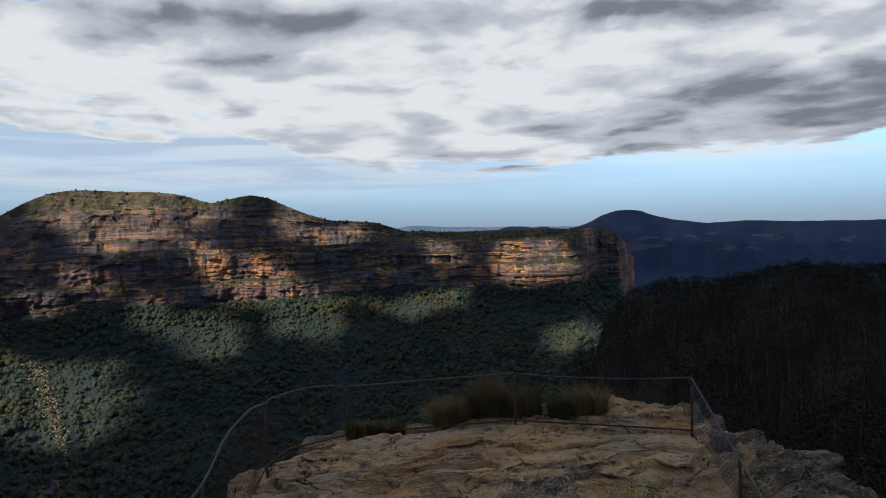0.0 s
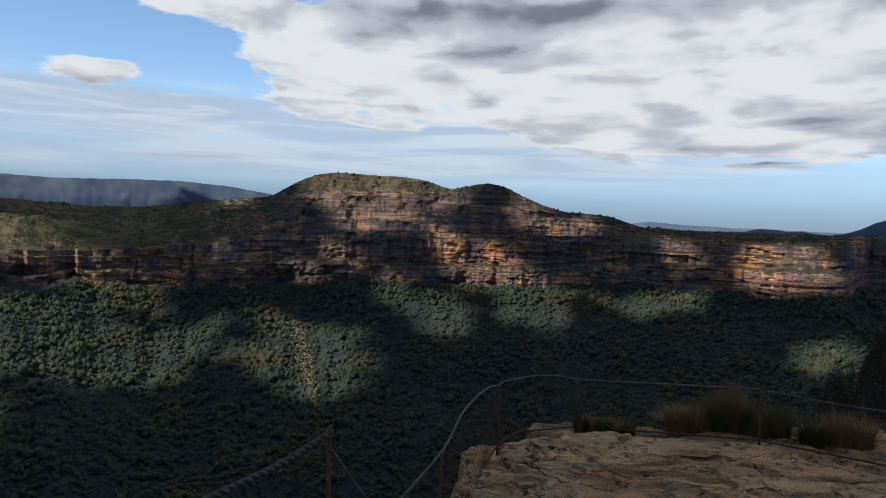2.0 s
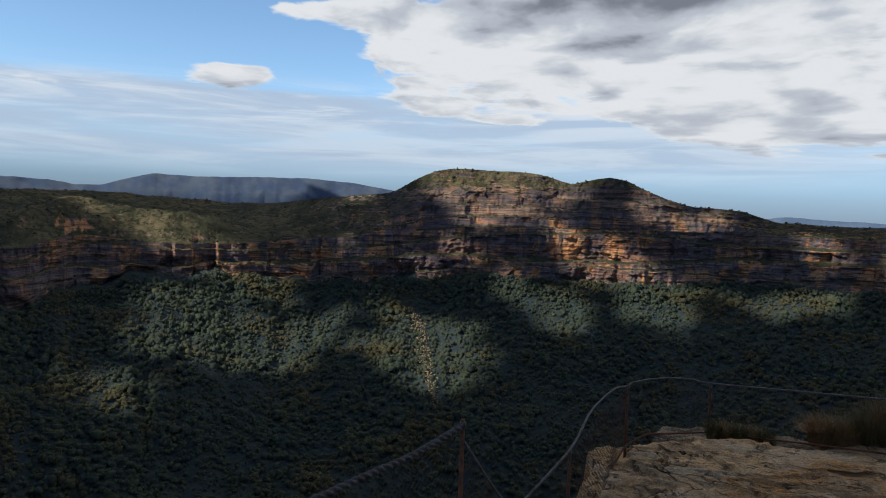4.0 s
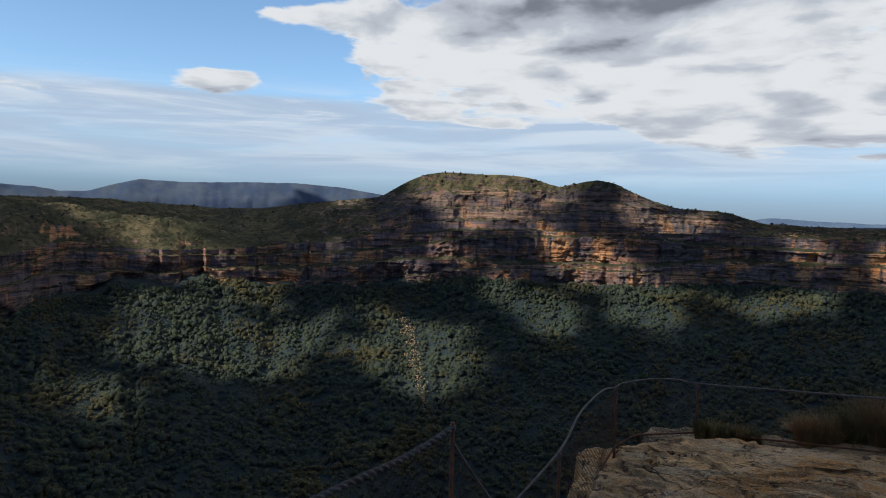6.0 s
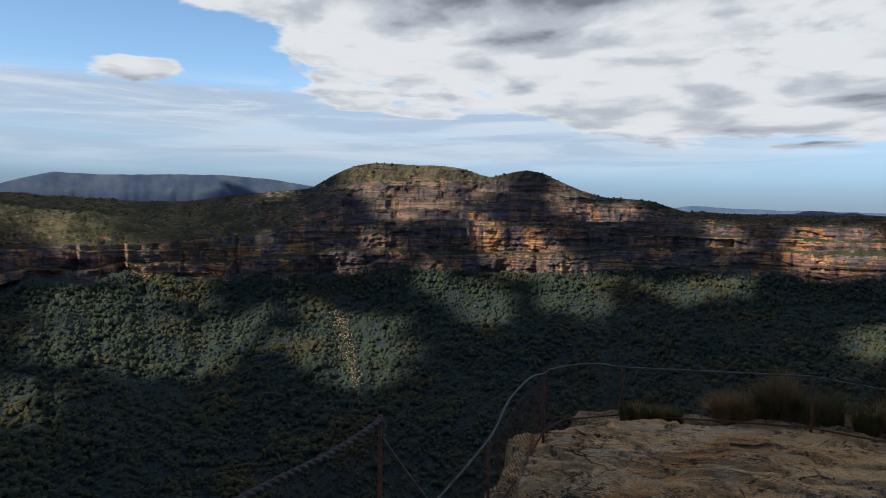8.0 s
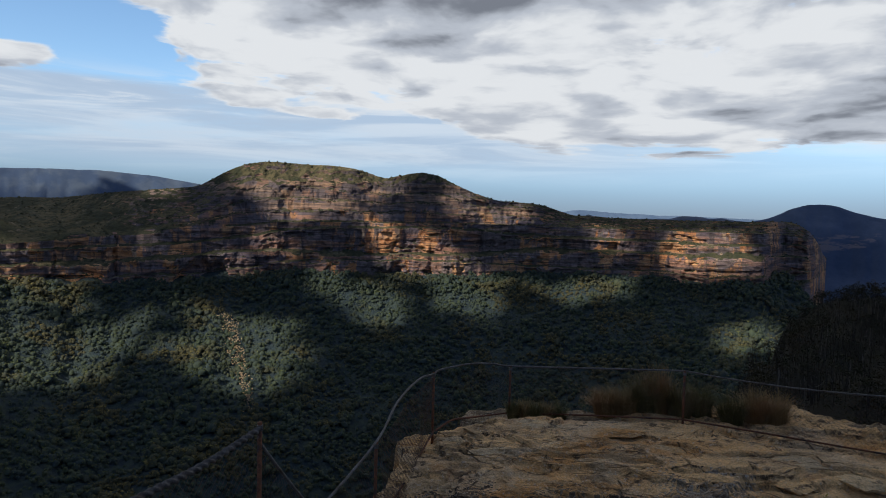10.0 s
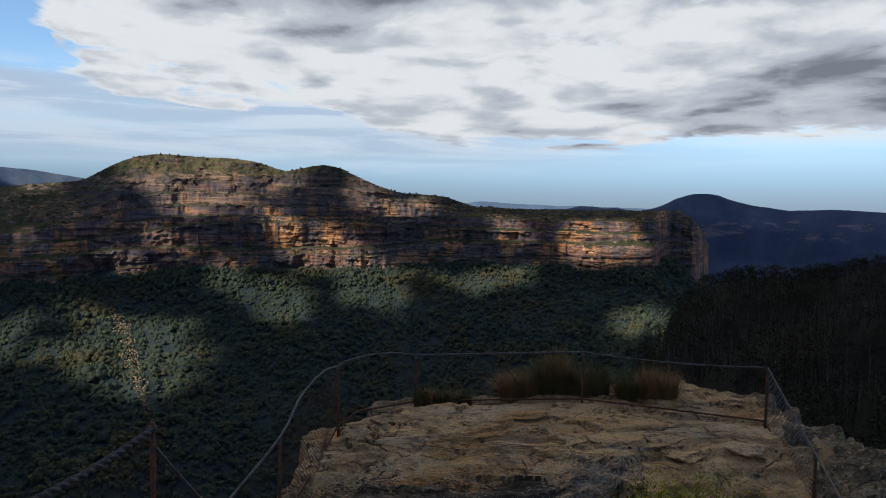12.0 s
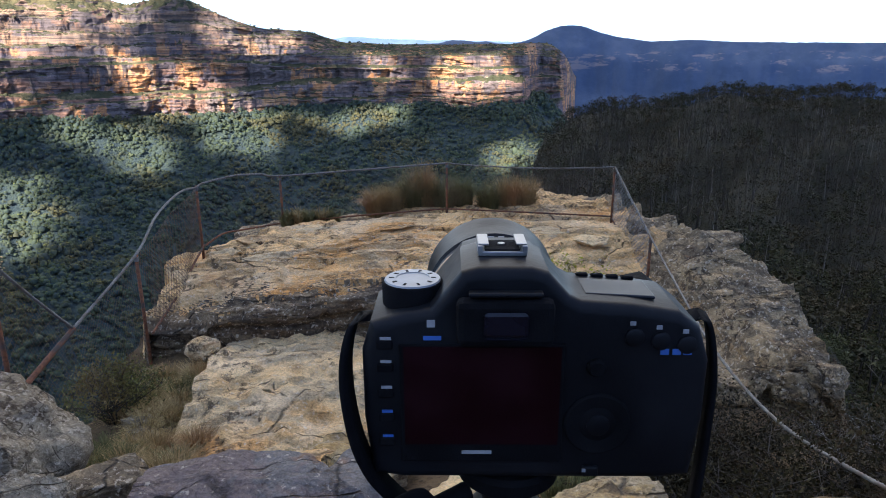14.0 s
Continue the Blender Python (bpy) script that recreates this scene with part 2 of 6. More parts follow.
    layers = n.add("ShaderNodeTexNoise", {"Vector": n.scaled(warped, 1.2, 1.2, 9.0), "Scale": 1.6, "Detail": 8.0, "Roughness": 0.65}).outputs[0]
    h = n.math("ADD", n.math("MULTIPLY", mid, 1.0), n.math("ADD", n.math("MULTIPLY", tiny, 0.26), n.math("MULTIPLY", layers, 0.9)))
    h = n.math("SUBTRACT", h, n.math("ADD", n.math("MULTIPLY", gap, 0.5), n.math("MULTIPLY", hair, 0.22)))
    finish(n, col, 0.88, h, 1.0, 0.09, spec=0.2)
    return m


ROCK = sandstone("pale_sandstone", (0.56, 0.245, 0.060), (0.80, 0.485, 0.205), (0.57, 0.365, 0.175), 0.60, 0.58, bleached=0.5, veins=0.75)
ROCK_PALE = sandstone("cream_grey_sandstone", (0.56, 0.305, 0.105), (0.76, 0.52, 0.26), (0.54, 0.39, 0.215), 0.55, 0.36, bleached=0.6, veins=0.3)
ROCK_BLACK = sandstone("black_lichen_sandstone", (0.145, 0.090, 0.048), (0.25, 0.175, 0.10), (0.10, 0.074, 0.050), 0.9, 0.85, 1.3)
ROCK_GREY = sandstone("grey_conglomerate", (0.26, 0.155, 0.065), (0.39, 0.275, 0.150), (0.19, 0.14, 0.085), 0.9, 0.55, 1.5)
ROCK_LICHEN = sandstone("lichen_rock", (0.25, 0.175, 0.095), (0.32, 0.255, 0.17), (0.24, 0.195, 0.14), 1.0, 0.6, 1.6)
ROCK_FLECKED = sandstone("white_flecked_sandstone", (0.32, 0.215, 0.12), (0.44, 0.335, 0.215), (0.26, 0.195, 0.13), 0.9, 0.42, 1.6, veins=0.5, frost=0.055)
ROCK_DARK = sandstone("ironstone", (0.17, 0.115, 0.095), (0.21, 0.155, 0.13), (0.19, 0.165, 0.145), 0.3, 0.3)
ROCK_OCHRE = sandstone("ochre_sandstone", (0.44, 0.25, 0.075), (0.46, 0.32, 0.15), (0.40, 0.29, 0.16), 0.15, 0.1)


def cliff_material():
    m, n, pos = material("cliff_sandstone")
    geo = n.add("ShaderNodeNewGeometry")
    nz = n.add("ShaderNodeSeparateXYZ", {0: geo.outputs["Normal"]}).outputs[2]
    z = n.add("ShaderNodeSeparateXYZ", {0: pos}).outputs[2]
    beds = n.noise(n.scaled(pos, 0.008, 0.008, 0.10), 1.0, 5.0, 0.6, 0.2)
    cols = n.noise(n.scaled(pos, 0.075, 0.075, 0.010), 1.0, 5.0, 0.6, 0.2)
    large = n.noise(pos, 0.011, 3.0, 0.5)
    block = n.noise(n.scaled(pos, 0.022, 0.022, 0.014), 1.0, 6.0, 0.6, 0.4)
    # beds and grey patches lean purple-grey: bluish distance haze put into the rock colour
    col = n.mix(n.step(beds, 0.45, 0.55), (0.155, 0.122, 0.132), (0.34, 0.185, 0.125))
    col = n.mix(n.step(large, 0.46, 0.58, 0.0, 0.8), col, (0.200, 0.168, 0.165))
    col = n.mix(n.step(block, 0.515, 0.57, 0.0, 0.95), col, n.mix(n.step(beds, 0.35, 0.65), (0.54, 0.235, 0.094), (0.64, 0.348, 0.164)))
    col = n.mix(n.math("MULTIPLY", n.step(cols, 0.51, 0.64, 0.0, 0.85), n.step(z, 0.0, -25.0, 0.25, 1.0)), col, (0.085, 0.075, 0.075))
    pale = n.step(n.noise(n.scaled(pos, 0.05, 0.05, 0.016), 1.0, 4.0, 0.6), 0.62, 0.70, 0.0, 0.8)
    col = n.mix(pale, col, (0.50, 0.36, 0.22))
    upper = n.step(z, -8.0, 15.0)
    col = n.mix(n.math("MULTIPLY", upper, 0.7), col, n.mix(n.step(beds, 0.46, 0.56), (0.125, 0.102, 0.100), (0.29, 0.205, 0.142)))
    seam = n.step(n.noise(n.scaled(pos, 0.006, 0.006, 0.16), 1.0, 3.0, 0.55), 0.54, 0.60, 0.0, 0.5)
    col = n.mix(seam, col, (0.085, 0.07, 0.065))
    thin_seam = n.step(n.noise(n.scaled(pos, 0.020, 0.020, 0.55), 1.0, 3.0, 0.6), 0.53, 0.60, 0.0, 0.75)
    col = n.mix(thin_seam, col, (0.08, 0.065, 0.06))
    pit = n.noise(pos, 0.25, 5.0, 0.65)
    col = n.mix(n.step(pit, 0.55, 0.68, 0.0, 0.6), col, (0.085, 0.07, 0.062))
    scrub = n.noise(pos, 0.09, 8.0, 0.7)
    green = n.mix(n.step(n.noise(pos, 0.014, 6.0, 0.6), 0.40, 0.62), (0.052, 0.054, 0.030), (0.128, 0.108, 0.058))
    green = n.mix(n.step(scrub, 0.45, 0.60, 0.0, 0.85), green, (0.034, 0.040, 0.024))
    green = n.mix(n.step(n.noise(n.scaled(pos, 1.0, 1.0, 2.0), 0.03, 7.0, 0.7), 0.60, 0.66, 0.0, 0.8), green, (0.20, 0.165, 0.115))
    veg = n.ramp(n.math("ADD", nz, n.math("MULTIPLY", n.math("SUBTRACT", scrub, 0.5), 0.9)), n.step(z, 44.0, 68.0, 0.52, 0.02), n.step(z, 44.0, 68.0, 0.70, 0.22))
    col = n.mix(veg, col, green)
    h = n.math("ADD", n.math("MULTIPLY", beds, 1.0), n.math("ADD", n.math("MULTIPLY", cols, 0.7), n.math("MULTIPLY", scrub, 0.5)))
    finish(n, col, 0.92, h, 0.8, 8.0, spec=0.1)
    return m


CLIFF = cliff_material()


def ground_material(name, a, b, c, scale, dist=0.05):
    m, n, pos = material(name)
    big = n.noise(pos, scale, 6.0, 0.6)
    fine = n.noise(pos, scale * 14, 8.0, 0.7)
    col = n.mix(n.step(big, 0.38, 0.62), a, b)
    col = n.mix(n.step(fine, 0.48, 0.66), col, c)
    finish(n, col, 0.95, n.math("ADD", big, fine), 0.8, dist, spec=0.1)
    return m


# valley haze is painted in as the bluish lean of this ground colour
VALLEY_SOIL = ground_material("valley_understorey", (0.034, 0.050, 0.056), (0.055, 0.074, 0.060), (0.029, 0.045, 0.053), 0.09, 3.0)
SCAR = ground_material("pale_rubble", (0.36, 0.28, 0.18), (0.28, 0.20, 0.12), (0.15, 0.115, 0.07), 0.3, 0.5)
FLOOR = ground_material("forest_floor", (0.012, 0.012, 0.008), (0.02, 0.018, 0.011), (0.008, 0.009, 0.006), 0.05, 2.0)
SOIL = ground_material("dry_soil", (0.060, 0.038, 0.020), (0.115, 0.076, 0.040), (0.030, 0.021, 0.012), 1.4, 0.05)


def leaf_material(name, dark, light, dry, tint=0.5, crown=0.0):
    """Leaves and crowns, varied clump by clump and patch by patch."""
    m, n, pos = material(name)
    rnd = n.add("ShaderNodeNewGeometry").outputs["Random Per Island"]
    patch = n.noise(pos, tint, 3.0, 0.55)
    grain = n.noise(pos, tint * 30, 5.0, 0.65)
    if crown:
        rnd = n.math("ADD", n.math("MULTIPLY", rnd, 0.35), n.step(n.noise(pos, crown, 2.0, 0.6), 0.36, 0.66, 0.0, 0.65))
    col = n.mix(rnd, dark, light)
    col = n.mix(n.step(patch, 0.47, 0.64), col, dry)
    col = n.mix(n.step(grain, 0.45, 0.62, 0.0, 0.4), col, tuple(v * 0.55 for v in dark))
    finish(n, col, 0.8, grain, 0.6, 0.4 / tint * 0.02, spec=0.15)
    return m


FOREST = leaf_material("eucalypt_canopy", (0.041, 0.060, 0.043), (0.126, 0.146, 0.036), (0.165, 0.140, 0.045), 0.012, 0.16)
# darker, bluer copy of the canopy: inner crown shade and haze put into colour
CROWN_SHADE = leaf_material("eucalypt_shade", (0.031, 0.047, 0.049), (0.062, 0.080, 0.042), (0.066, 0.064, 0.034), 0.012, 0.09)
SCRUB = leaf_material("ledge_scrub_leaves", (0.026, 0.032, 0.018), (0.070, 0.070, 0.036), (0.085, 0.072, 0.040), 0.03, 0.20)
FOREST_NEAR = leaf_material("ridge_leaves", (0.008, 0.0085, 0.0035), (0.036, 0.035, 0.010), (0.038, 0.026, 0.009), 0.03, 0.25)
SHRUB_LEAF = leaf_material("heath_leaves", (0.010, 0.0075, 0.0024), (0.040, 0.029, 0.007), (0.052, 0.028, 0.009), 1.2)
HEATH = leaf_material("olive_heath", (0.018, 0.020, 0.007), (0.060, 0.060, 0.018), (0.066, 0.044, 0.018), 0.08, 0.35)
GULLY_LEAF = leaf_material("gully_leaves", (0.022, 0.019, 0.006), (0.080, 0.062, 0.016), (0.105, 0.062, 0.022), 1.2)
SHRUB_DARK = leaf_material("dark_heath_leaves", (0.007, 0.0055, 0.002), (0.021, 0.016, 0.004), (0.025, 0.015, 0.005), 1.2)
GREEN_LEAF = leaf_material("green_heath_leaves", (0.055, 0.050, 0.014), (0.15, 0.145, 0.038), (0.17, 0.115, 0.04), 1.4)
LIME_LEAF = leaf_material("young_leaves", (0.24, 0.21, 0.018), (0.50, 0.44, 0.036), (0.32, 0.25, 0.03), 1.5)
GRASS = leaf_material("tussock_blades", (0.18, 0.115, 0.045), (0.46, 0.31, 0.13), (0.32, 0.17, 0.07), 1.3)
STRAW = leaf_material("straw_blades", (0.28, 0.19, 0.075), (0.56, 0.42, 0.19), (0.38, 0.22, 0.085), 1.3)
GRASS_GREEN = leaf_material("green_blades", (0.06, 0.06, 0.018), (0.16, 0.145, 0.05), (0.24, 0.19, 0.09), 1.3)


def bark_material(name, a, b):
    m, n, pos = material(name)
    f = n.noise(n.scaled(pos, 1, 1, 0.3), 6.0, 6.0, 0.65)
    finish(n, n.mix(n.step(f, 0.35, 0.65), a, b), 0.9, f, 0.5, 0.02, spec=0.15)
    return m


def trunk_material():
    """Weathered trunks: most dark, some bleached pale."""
    m, n, pos = material("trunk_bark")
    rnd = n.add("ShaderNodeNewGeometry").outputs["Random Per Island"]
    f = n.noise(n.scaled(pos, 1, 1, 0.3), 2.0, 5.0, 0.65)
    col = n.mix(n.step(f, 0.35, 0.65), (0.026, 0.022, 0.017), (0.050, 0.042, 0.033))
    col = n.mix(n.step(rnd, 0.80, 0.98), col, (0.17, 0.15, 0.125))
    finish(n, col, 0.9, f, 0.4, 0.02, spec=0.15)
    return m


BARK = bark_material("grey_bark", (0.030, 0.024, 0.018), (0.075, 0.062, 0.050))
PALE_BARK = trunk_material()
BROWN_TWIG = bark_material("brown_twigs", (0.075, 0.056, 0.038), (0.20, 0.155, 0.11))
TWIG = bark_material("bleached_twigs", (0.20, 0.18, 0.16), (0.36, 0.34, 0.31))


def far_material(name, veg, veg2, rock, lo, hi):
    """Plateau seen a long way off: scrub with broken bands of pale cliff, haze painted into the colours."""
    m, n, pos = material(name)
    geo = n.add("ShaderNodeNewGeometry")
    nz = n.add("ShaderNodeSeparateXYZ", {0: geo.outputs["Normal"]}).outputs[2]
    z = n.add("ShaderNodeSeparateXYZ", {0: pos}).outputs[2]
    f = n.noise(pos, 0.012, 7.0, 0.65)
    col = n.mix(n.step(f, 0.4, 0.62), veg, veg2)
    face = n.math("MULTIPLY", n.step(n.noise(n.scaled(pos, 0.010, 0.010, 0.035), 1.0, 8.0, 0.7), 0.54, 0.60), n.math("MULTIPLY", n.step(z, lo - 15, lo), n.step(z, hi + 15, hi)))
    col = n.mix(n.math("MULTIPLY", face, 0.8), col, rock)
    finish(n, col, 0.95, f, 0.5, 8.0, spec=0.05)
    return m


# distance haze is put into these blue and pale base colours
FAR_BLUE = far_material("haze_tinted_plateau", (0.054, 0.080, 0.135), (0.074, 0.102, 0.16), (0.20, 0.175, 0.185), -75.0, -30.0)
FAR_LEFT = far_material("haze_tinted_tableland", (0.058, 0.086, 0.140), (0.085, 0.112, 0.152), (0.12, 0.11, 0.12), -300.0, -250.0)
FAR_PALE = far_material("haze_tinted_ranges", (0.075, 0.118, 0.19), (0.095, 0.142, 0.215), (0.12, 0.165, 0.24), -400.0, -350.0)


def metal_material(name, a, b, c, rough=0.6, metal=0.3, scale=30.0):
    m, n, pos = material(name)
    f = n.noise(pos, scale, 6.0, 0.65)
    g = n.noise(pos, scale * 0.25, 4.0, 0.6)
    col = n.mix(n.step(f, 0.4, 0.6), a, b)
    col = n.mix(n.step(g, 0.5, 0.65), col, c)
    finish(n, col, rough, f, 0.4, 0.002, metal=metal, spec=0.4)
    return m


RUST = metal_material("rusty_iron", (0.095, 0.038, 0.018), (0.19, 0.070, 0.028), (0.055, 0.038, 0.029), 0.85, 0.1)
STEEL = metal_material("galvanised_steel", (0.085, 0.080, 0.074), (0.14, 0.135, 0.125), (0.07, 0.055, 0.042), 0.6, 0.35)
ROPE = metal_material("weathered_rope", (0.038, 0.034, 0.031), (0.085, 0.080, 0.072), (0.055, 0.037, 0.027), 0.7, 0.2)
WORN_ROPE = metal_material("worn_wire_rope", (0.10, 0.088, 0.074), (0.16, 0.138, 0.112), (0.10, 0.07, 0.05), 0.7, 0.2)
WIRE = metal_material("dull_wire", (0.20, 0.20, 0.195), (0.28, 0.27, 0.26), (0.15, 0.10, 0.07), 0.6, 0.3)
RUST_WIRE = metal_material("rusty_wire", (0.13, 0.07, 0.045), (0.18, 0.10, 0.06), (0.12, 0.10, 0.09), 0.8, 0.15)

# ---------------------------------------------------------------- mesh tools


def link(name, me, mat, parent=None, smooth=False):
    if mat:
        me.materials.append(mat)
    if smooth:
        me.shade_smooth()
    ob = new(name, me)
    ob.parent = parent
    return ob


def part(name, bm, mat, parent=None, label="", smooth=False):
    me = bpy.data.meshes.new(name)
    bm.to_mesh(me)
    bm.free()
    ob = link(name, me, mat, parent, smooth)
    return tagged(ob, label) if label else ob


def from_arrays(name, verts, faces, mat, parent=None, smooth=False):
    """A mesh from numpy arrays: verts n x 3, faces m x 3 or m x 4."""
    me = bpy.data.meshes.new(name)
    k = faces.shape[1]
    me.vertices.add(len(verts))
    me.vertices.foreach_set("co", np.ascontiguousarray(verts, dtype=np.float32).ravel())
    me.loops.add(faces.size)
    me.loops.foreach_set("vertex_index", np.ascontiguousarray(faces, dtype=np.int32).ravel())
    me.polygons.add(len(faces))
    me.polygons.foreach_set("loop_start", np.arange(0, faces.size, k, dtype=np.int32))
    me.polygons.foreach_set("loop_total", np.full(len(faces), k, dtype=np.int32))
    me.update(calc_edges=True)
    me.validate()
    return link(name, me, mat, parent, smooth)


def sheet(name, P, mat, parent=None, smooth=True, keep=None):
    """A grid surface through P (rows x cols x 3)."""
    r, c = P.shape[:2]
    i = np.arange(r * c).reshape(r, c)
    f = np.stack([i[:-1, :-1], i[:-1, 1:], i[1:, 1:], i[1:, :-1]], -1).reshape(-1, 4)
    if keep is not None:
        f = f[keep.reshape(-1)]
    return from_arrays(name, P.reshape(-1, 3), f, mat, parent, smooth)


def hash2(ix, iy, seed):
    h = (ix * 374761393 + iy * 668265263 + seed * 1442695041) & 0xFFFFFFFF
    h = ((h ^ (h >> 13)) * 1274126177) & 0xFFFFFFFF
    return ((h ^ (h >> 16)) & 0xFFFF) / 65535.0


def vnoise(x, y, seed=0):
    """Value noise, 0 to 1, on arrays."""
    x, y = np.asarray(x, float), np.asarray(y, float)
    x, y = np.broadcast_arrays(x, y)
    ix, iy = np.floor(x).astype(np.int64), np.floor(y).astype(np.int64)
    fx, fy = x - ix, y - iy
    fx, fy = fx * fx * fx * (fx * (fx * 6 - 15) + 10), fy * fy * fy * (fy * (fy * 6 - 15) + 10)
    a, b, c, d = hash2(ix, iy, seed), hash2(ix + 1, iy, seed), hash2(ix, iy + 1, seed), hash2(ix + 1, iy + 1, seed)
    return (a * (1 - fx) + b * fx) * (1 - fy) + (c * (1 - fx) + d * fx) * fy


def fbm(x, y, octaves=5, seed=0, gain=0.5):
    """Fractal noise, about -1 to 1."""
    out, amp, total = 0.0, 1.0, 0.0
    for k in range(octaves):
        out = out + amp * (2 * vnoise(np.asarray(x) * 2.03 ** k + 17.3 * k, np.asarray(y) * 2.03 ** k - 9.1 * k, seed + k) - 1)
        total += amp
        amp *= gain
    return out / total * 1.6


def smooth01(v, lo, hi):
    s = np.clip((np.asarray(v, float) - lo) / (hi - lo), 0, 1)
    return s * s * (3 - 2 * s)


def curve_of(v, *knots):
    """A smooth-ish curve through knots (place, value) on arrays."""
    k = np.array(knots, float)
    return np.interp(v, k[:, 0], k[:, 1])


def soft_curve(v, width, *knots):
    return sum(curve_of(v + d * width, *knots) for d in (-0.5, -0.25, 0, 0.25, 0.5)) / 5


def polar(az, r, z):
    a = np.radians(az)
    return np.stack(np.broadcast_arrays(r * np.sin(a), -0.95 + r * np.cos(a), z), -1)


def icosahedron():
    bm = bmesh.new()
    bmesh.ops.create_icosphere(bm, subdivisions=1, radius=1.0)
    v = np.array([p.co[:] for p in bm.verts])
    f = np.array([[q.index for q in p.verts] for p in bm.faces])
    bm.free()
    return v, f


ICO_V, ICO_F = icosahedron()


def clumps(name, centres, radii, mat, parent=None, flat=0.8, seed=0, jag=0.28, smooth=False, dome=False):
    """Many small uneven lumps in one mesh: centres n x 3, radii n."""
    rng = np.random.default_rng(seed)
    n = len(centres)
    k = len(ICO_V)
    turn = rng.uniform(0, 2 * math.pi, n)
    c, s = np.cos(turn), np.sin(turn)
    base = ICO_V[None] * (1 + jag * rng.uniform(-1, 1, (n, k, 1)))
    x = base[..., 0] * c[:, None] - base[..., 1] * s[:, None]
    y = base[..., 0] * s[:, None] + base[..., 1] * c[:, None]
    v = np.stack([x, y, base[..., 2] * flat], -1) * radii[:, None, None] + centres[:, None, :]
    tri = ICO_F[ICO_V[ICO_F].mean(1)[:, 2] > -0.5] if dome else ICO_F
    f = tri[None] + (np.arange(n) * k)[:, None, None]
    return from_arrays(name, v.reshape(-1, 3), f.reshape(-1, 3), mat, parent, smooth)


def cards(centres, size, rng, stretch=1.0):
    """Random small triangles about the centres: vertices and faces."""
    n = len(centres)
    d = rng.normal(size=(n, 3, 3)) * np.array([1, 1, stretch])
    v = centres[:, None, :] + d * (size if np.isscalar(size) else size[:, None, None]) * 0.6
    return v.reshape(-1, 3), np.arange(n * 3).reshape(-1, 3)


def rods(a, b, ra, rb, sides=4):
    """Tapered rods from points a to b (n x 3): vertices and quad faces."""
    n = len(a)
    d = b - a
    d = d / np.maximum(np.linalg.norm(d, axis=1, keepdims=True), 1e-9)
    ref = np.where(np.abs(d[:, 2:3]) > 0.9, np.array([[1.0, 0, 0]]), np.array([[0, 0, 1.0]]))
    u = np.cross(d, ref)
    u /= np.linalg.norm(u, axis=1, keepdims=True)
    w = np.cross(d, u)
    t = np.arange(sides) * 2 * math.pi / sides
    ring = u[:, None] * np.cos(t)[None, :, None] + w[:, None] * np.sin(t)[None, :, None]
    ra, rb = np.broadcast_to(ra, n)[:, None, None], np.broadcast_to(rb, n)[:, None, None]
    v = np.concatenate([a[:, None] + ring * ra, b[:, None] + ring * rb], 1)
    i = np.arange(sides)
    f = np.stack([i, (i + 1) % sides, (i + 1) % sides + sides, i + sides], -1)
    f = f[None] + (np.arange(n) * 2 * sides)[:, None, None]
    return v.reshape(-1, 3), f.reshape(-1, 4)


def tube(name, points, radius, mat, parent=None, sides=8, twist=0.0, lobes=0, label="", groove=0.26):
    """A swept tube along points; with lobes it is laid like a twisted rope."""
    P = np.array(points, float)
    seg = np.linalg.norm(np.diff(P, axis=0), axis=1)
    L = np.concatenate([[0], np.cumsum(seg)])
    d = np.gradient(P, axis=0)
    d /= np.linalg.norm(d, axis=1, keepdims=True)
    ref = np.array([0, 0, 1.0]) if abs(d[:, 2]).max() < 0.97 else np.array([1.0, 0.3, 0])
    u = np.cross(d, ref)
    u /= np.linalg.norm(u, axis=1, keepdims=True)
    w = np.cross(d, u)
    t = np.arange(sides) * 2 * math.pi / sides
    rad = np.full((len(P), sides), float(radius))
    if lobes:
        rad *= 1 + groove * np.cos(lobes * (t[None] - twist * L[:, None]))
    V = P[:, None] + rad[..., None] * (u[:, None] * np.cos(t)[None, :, None] + w[:, None] * np.sin(t)[None, :, None])
    n = len(P)
    i = np.arange(n * sides).reshape(n, sides)
    j = np.roll(i, -1, 1)
    f = np.stack([i[:-1], j[:-1], j[1:], i[1:]], -1).reshape(-1, 4)
    ob = from_arrays(name, V.reshape(-1, 3), f, mat, parent, True)
    return tagged(ob, label) if label else ob


def sagging(a, b, sag, step=0.02):
    a, b = np.array(a, float), np.array(b, float)
    n = max(4, int(np.linalg.norm(b - a) / step))
    s = np.linspace(0, 1, n)[:, None]
    p = a + (b - a) * s
    p[:, 2] -= 4 * sag * (s * (1 - s))[:, 0]
    return p


def smooth_path(knots, step=0.02):
    """Points along a Catmull-Rom curve through knots."""
    K = np.array(knots, float)
    K = np.vstack([2 * K[0] - K[1], K, 2 * K[-1] - K[-2]])
    out = []
    for i in range(1, len(K) - 2):
        n = max(2, int(np.linalg.norm(K[i + 1] - K[i]) / step))
        s = np.linspace(0, 1, n, endpoint=False)[:, None]
        p0, p1, p2, p3 = K[i - 1:i + 3]
        out.append(0.5 * (2 * p1 + (p2 - p0) * s + (2 * p0 - 5 * p1 + 4 * p2 - p3) * s ** 2 + (3 * p1 - p0 - 3 * p2 + p3) * s ** 3))
    out.append(K[-2:-1])
    return np.vstack(out)

# ---------------------------------------------------------------- the far side of the valley
# azimuths in degrees from +y, heights in metres above the lookout rock

def elev(e, r):
    return 3.3 + r * np.tan(np.radians(e))


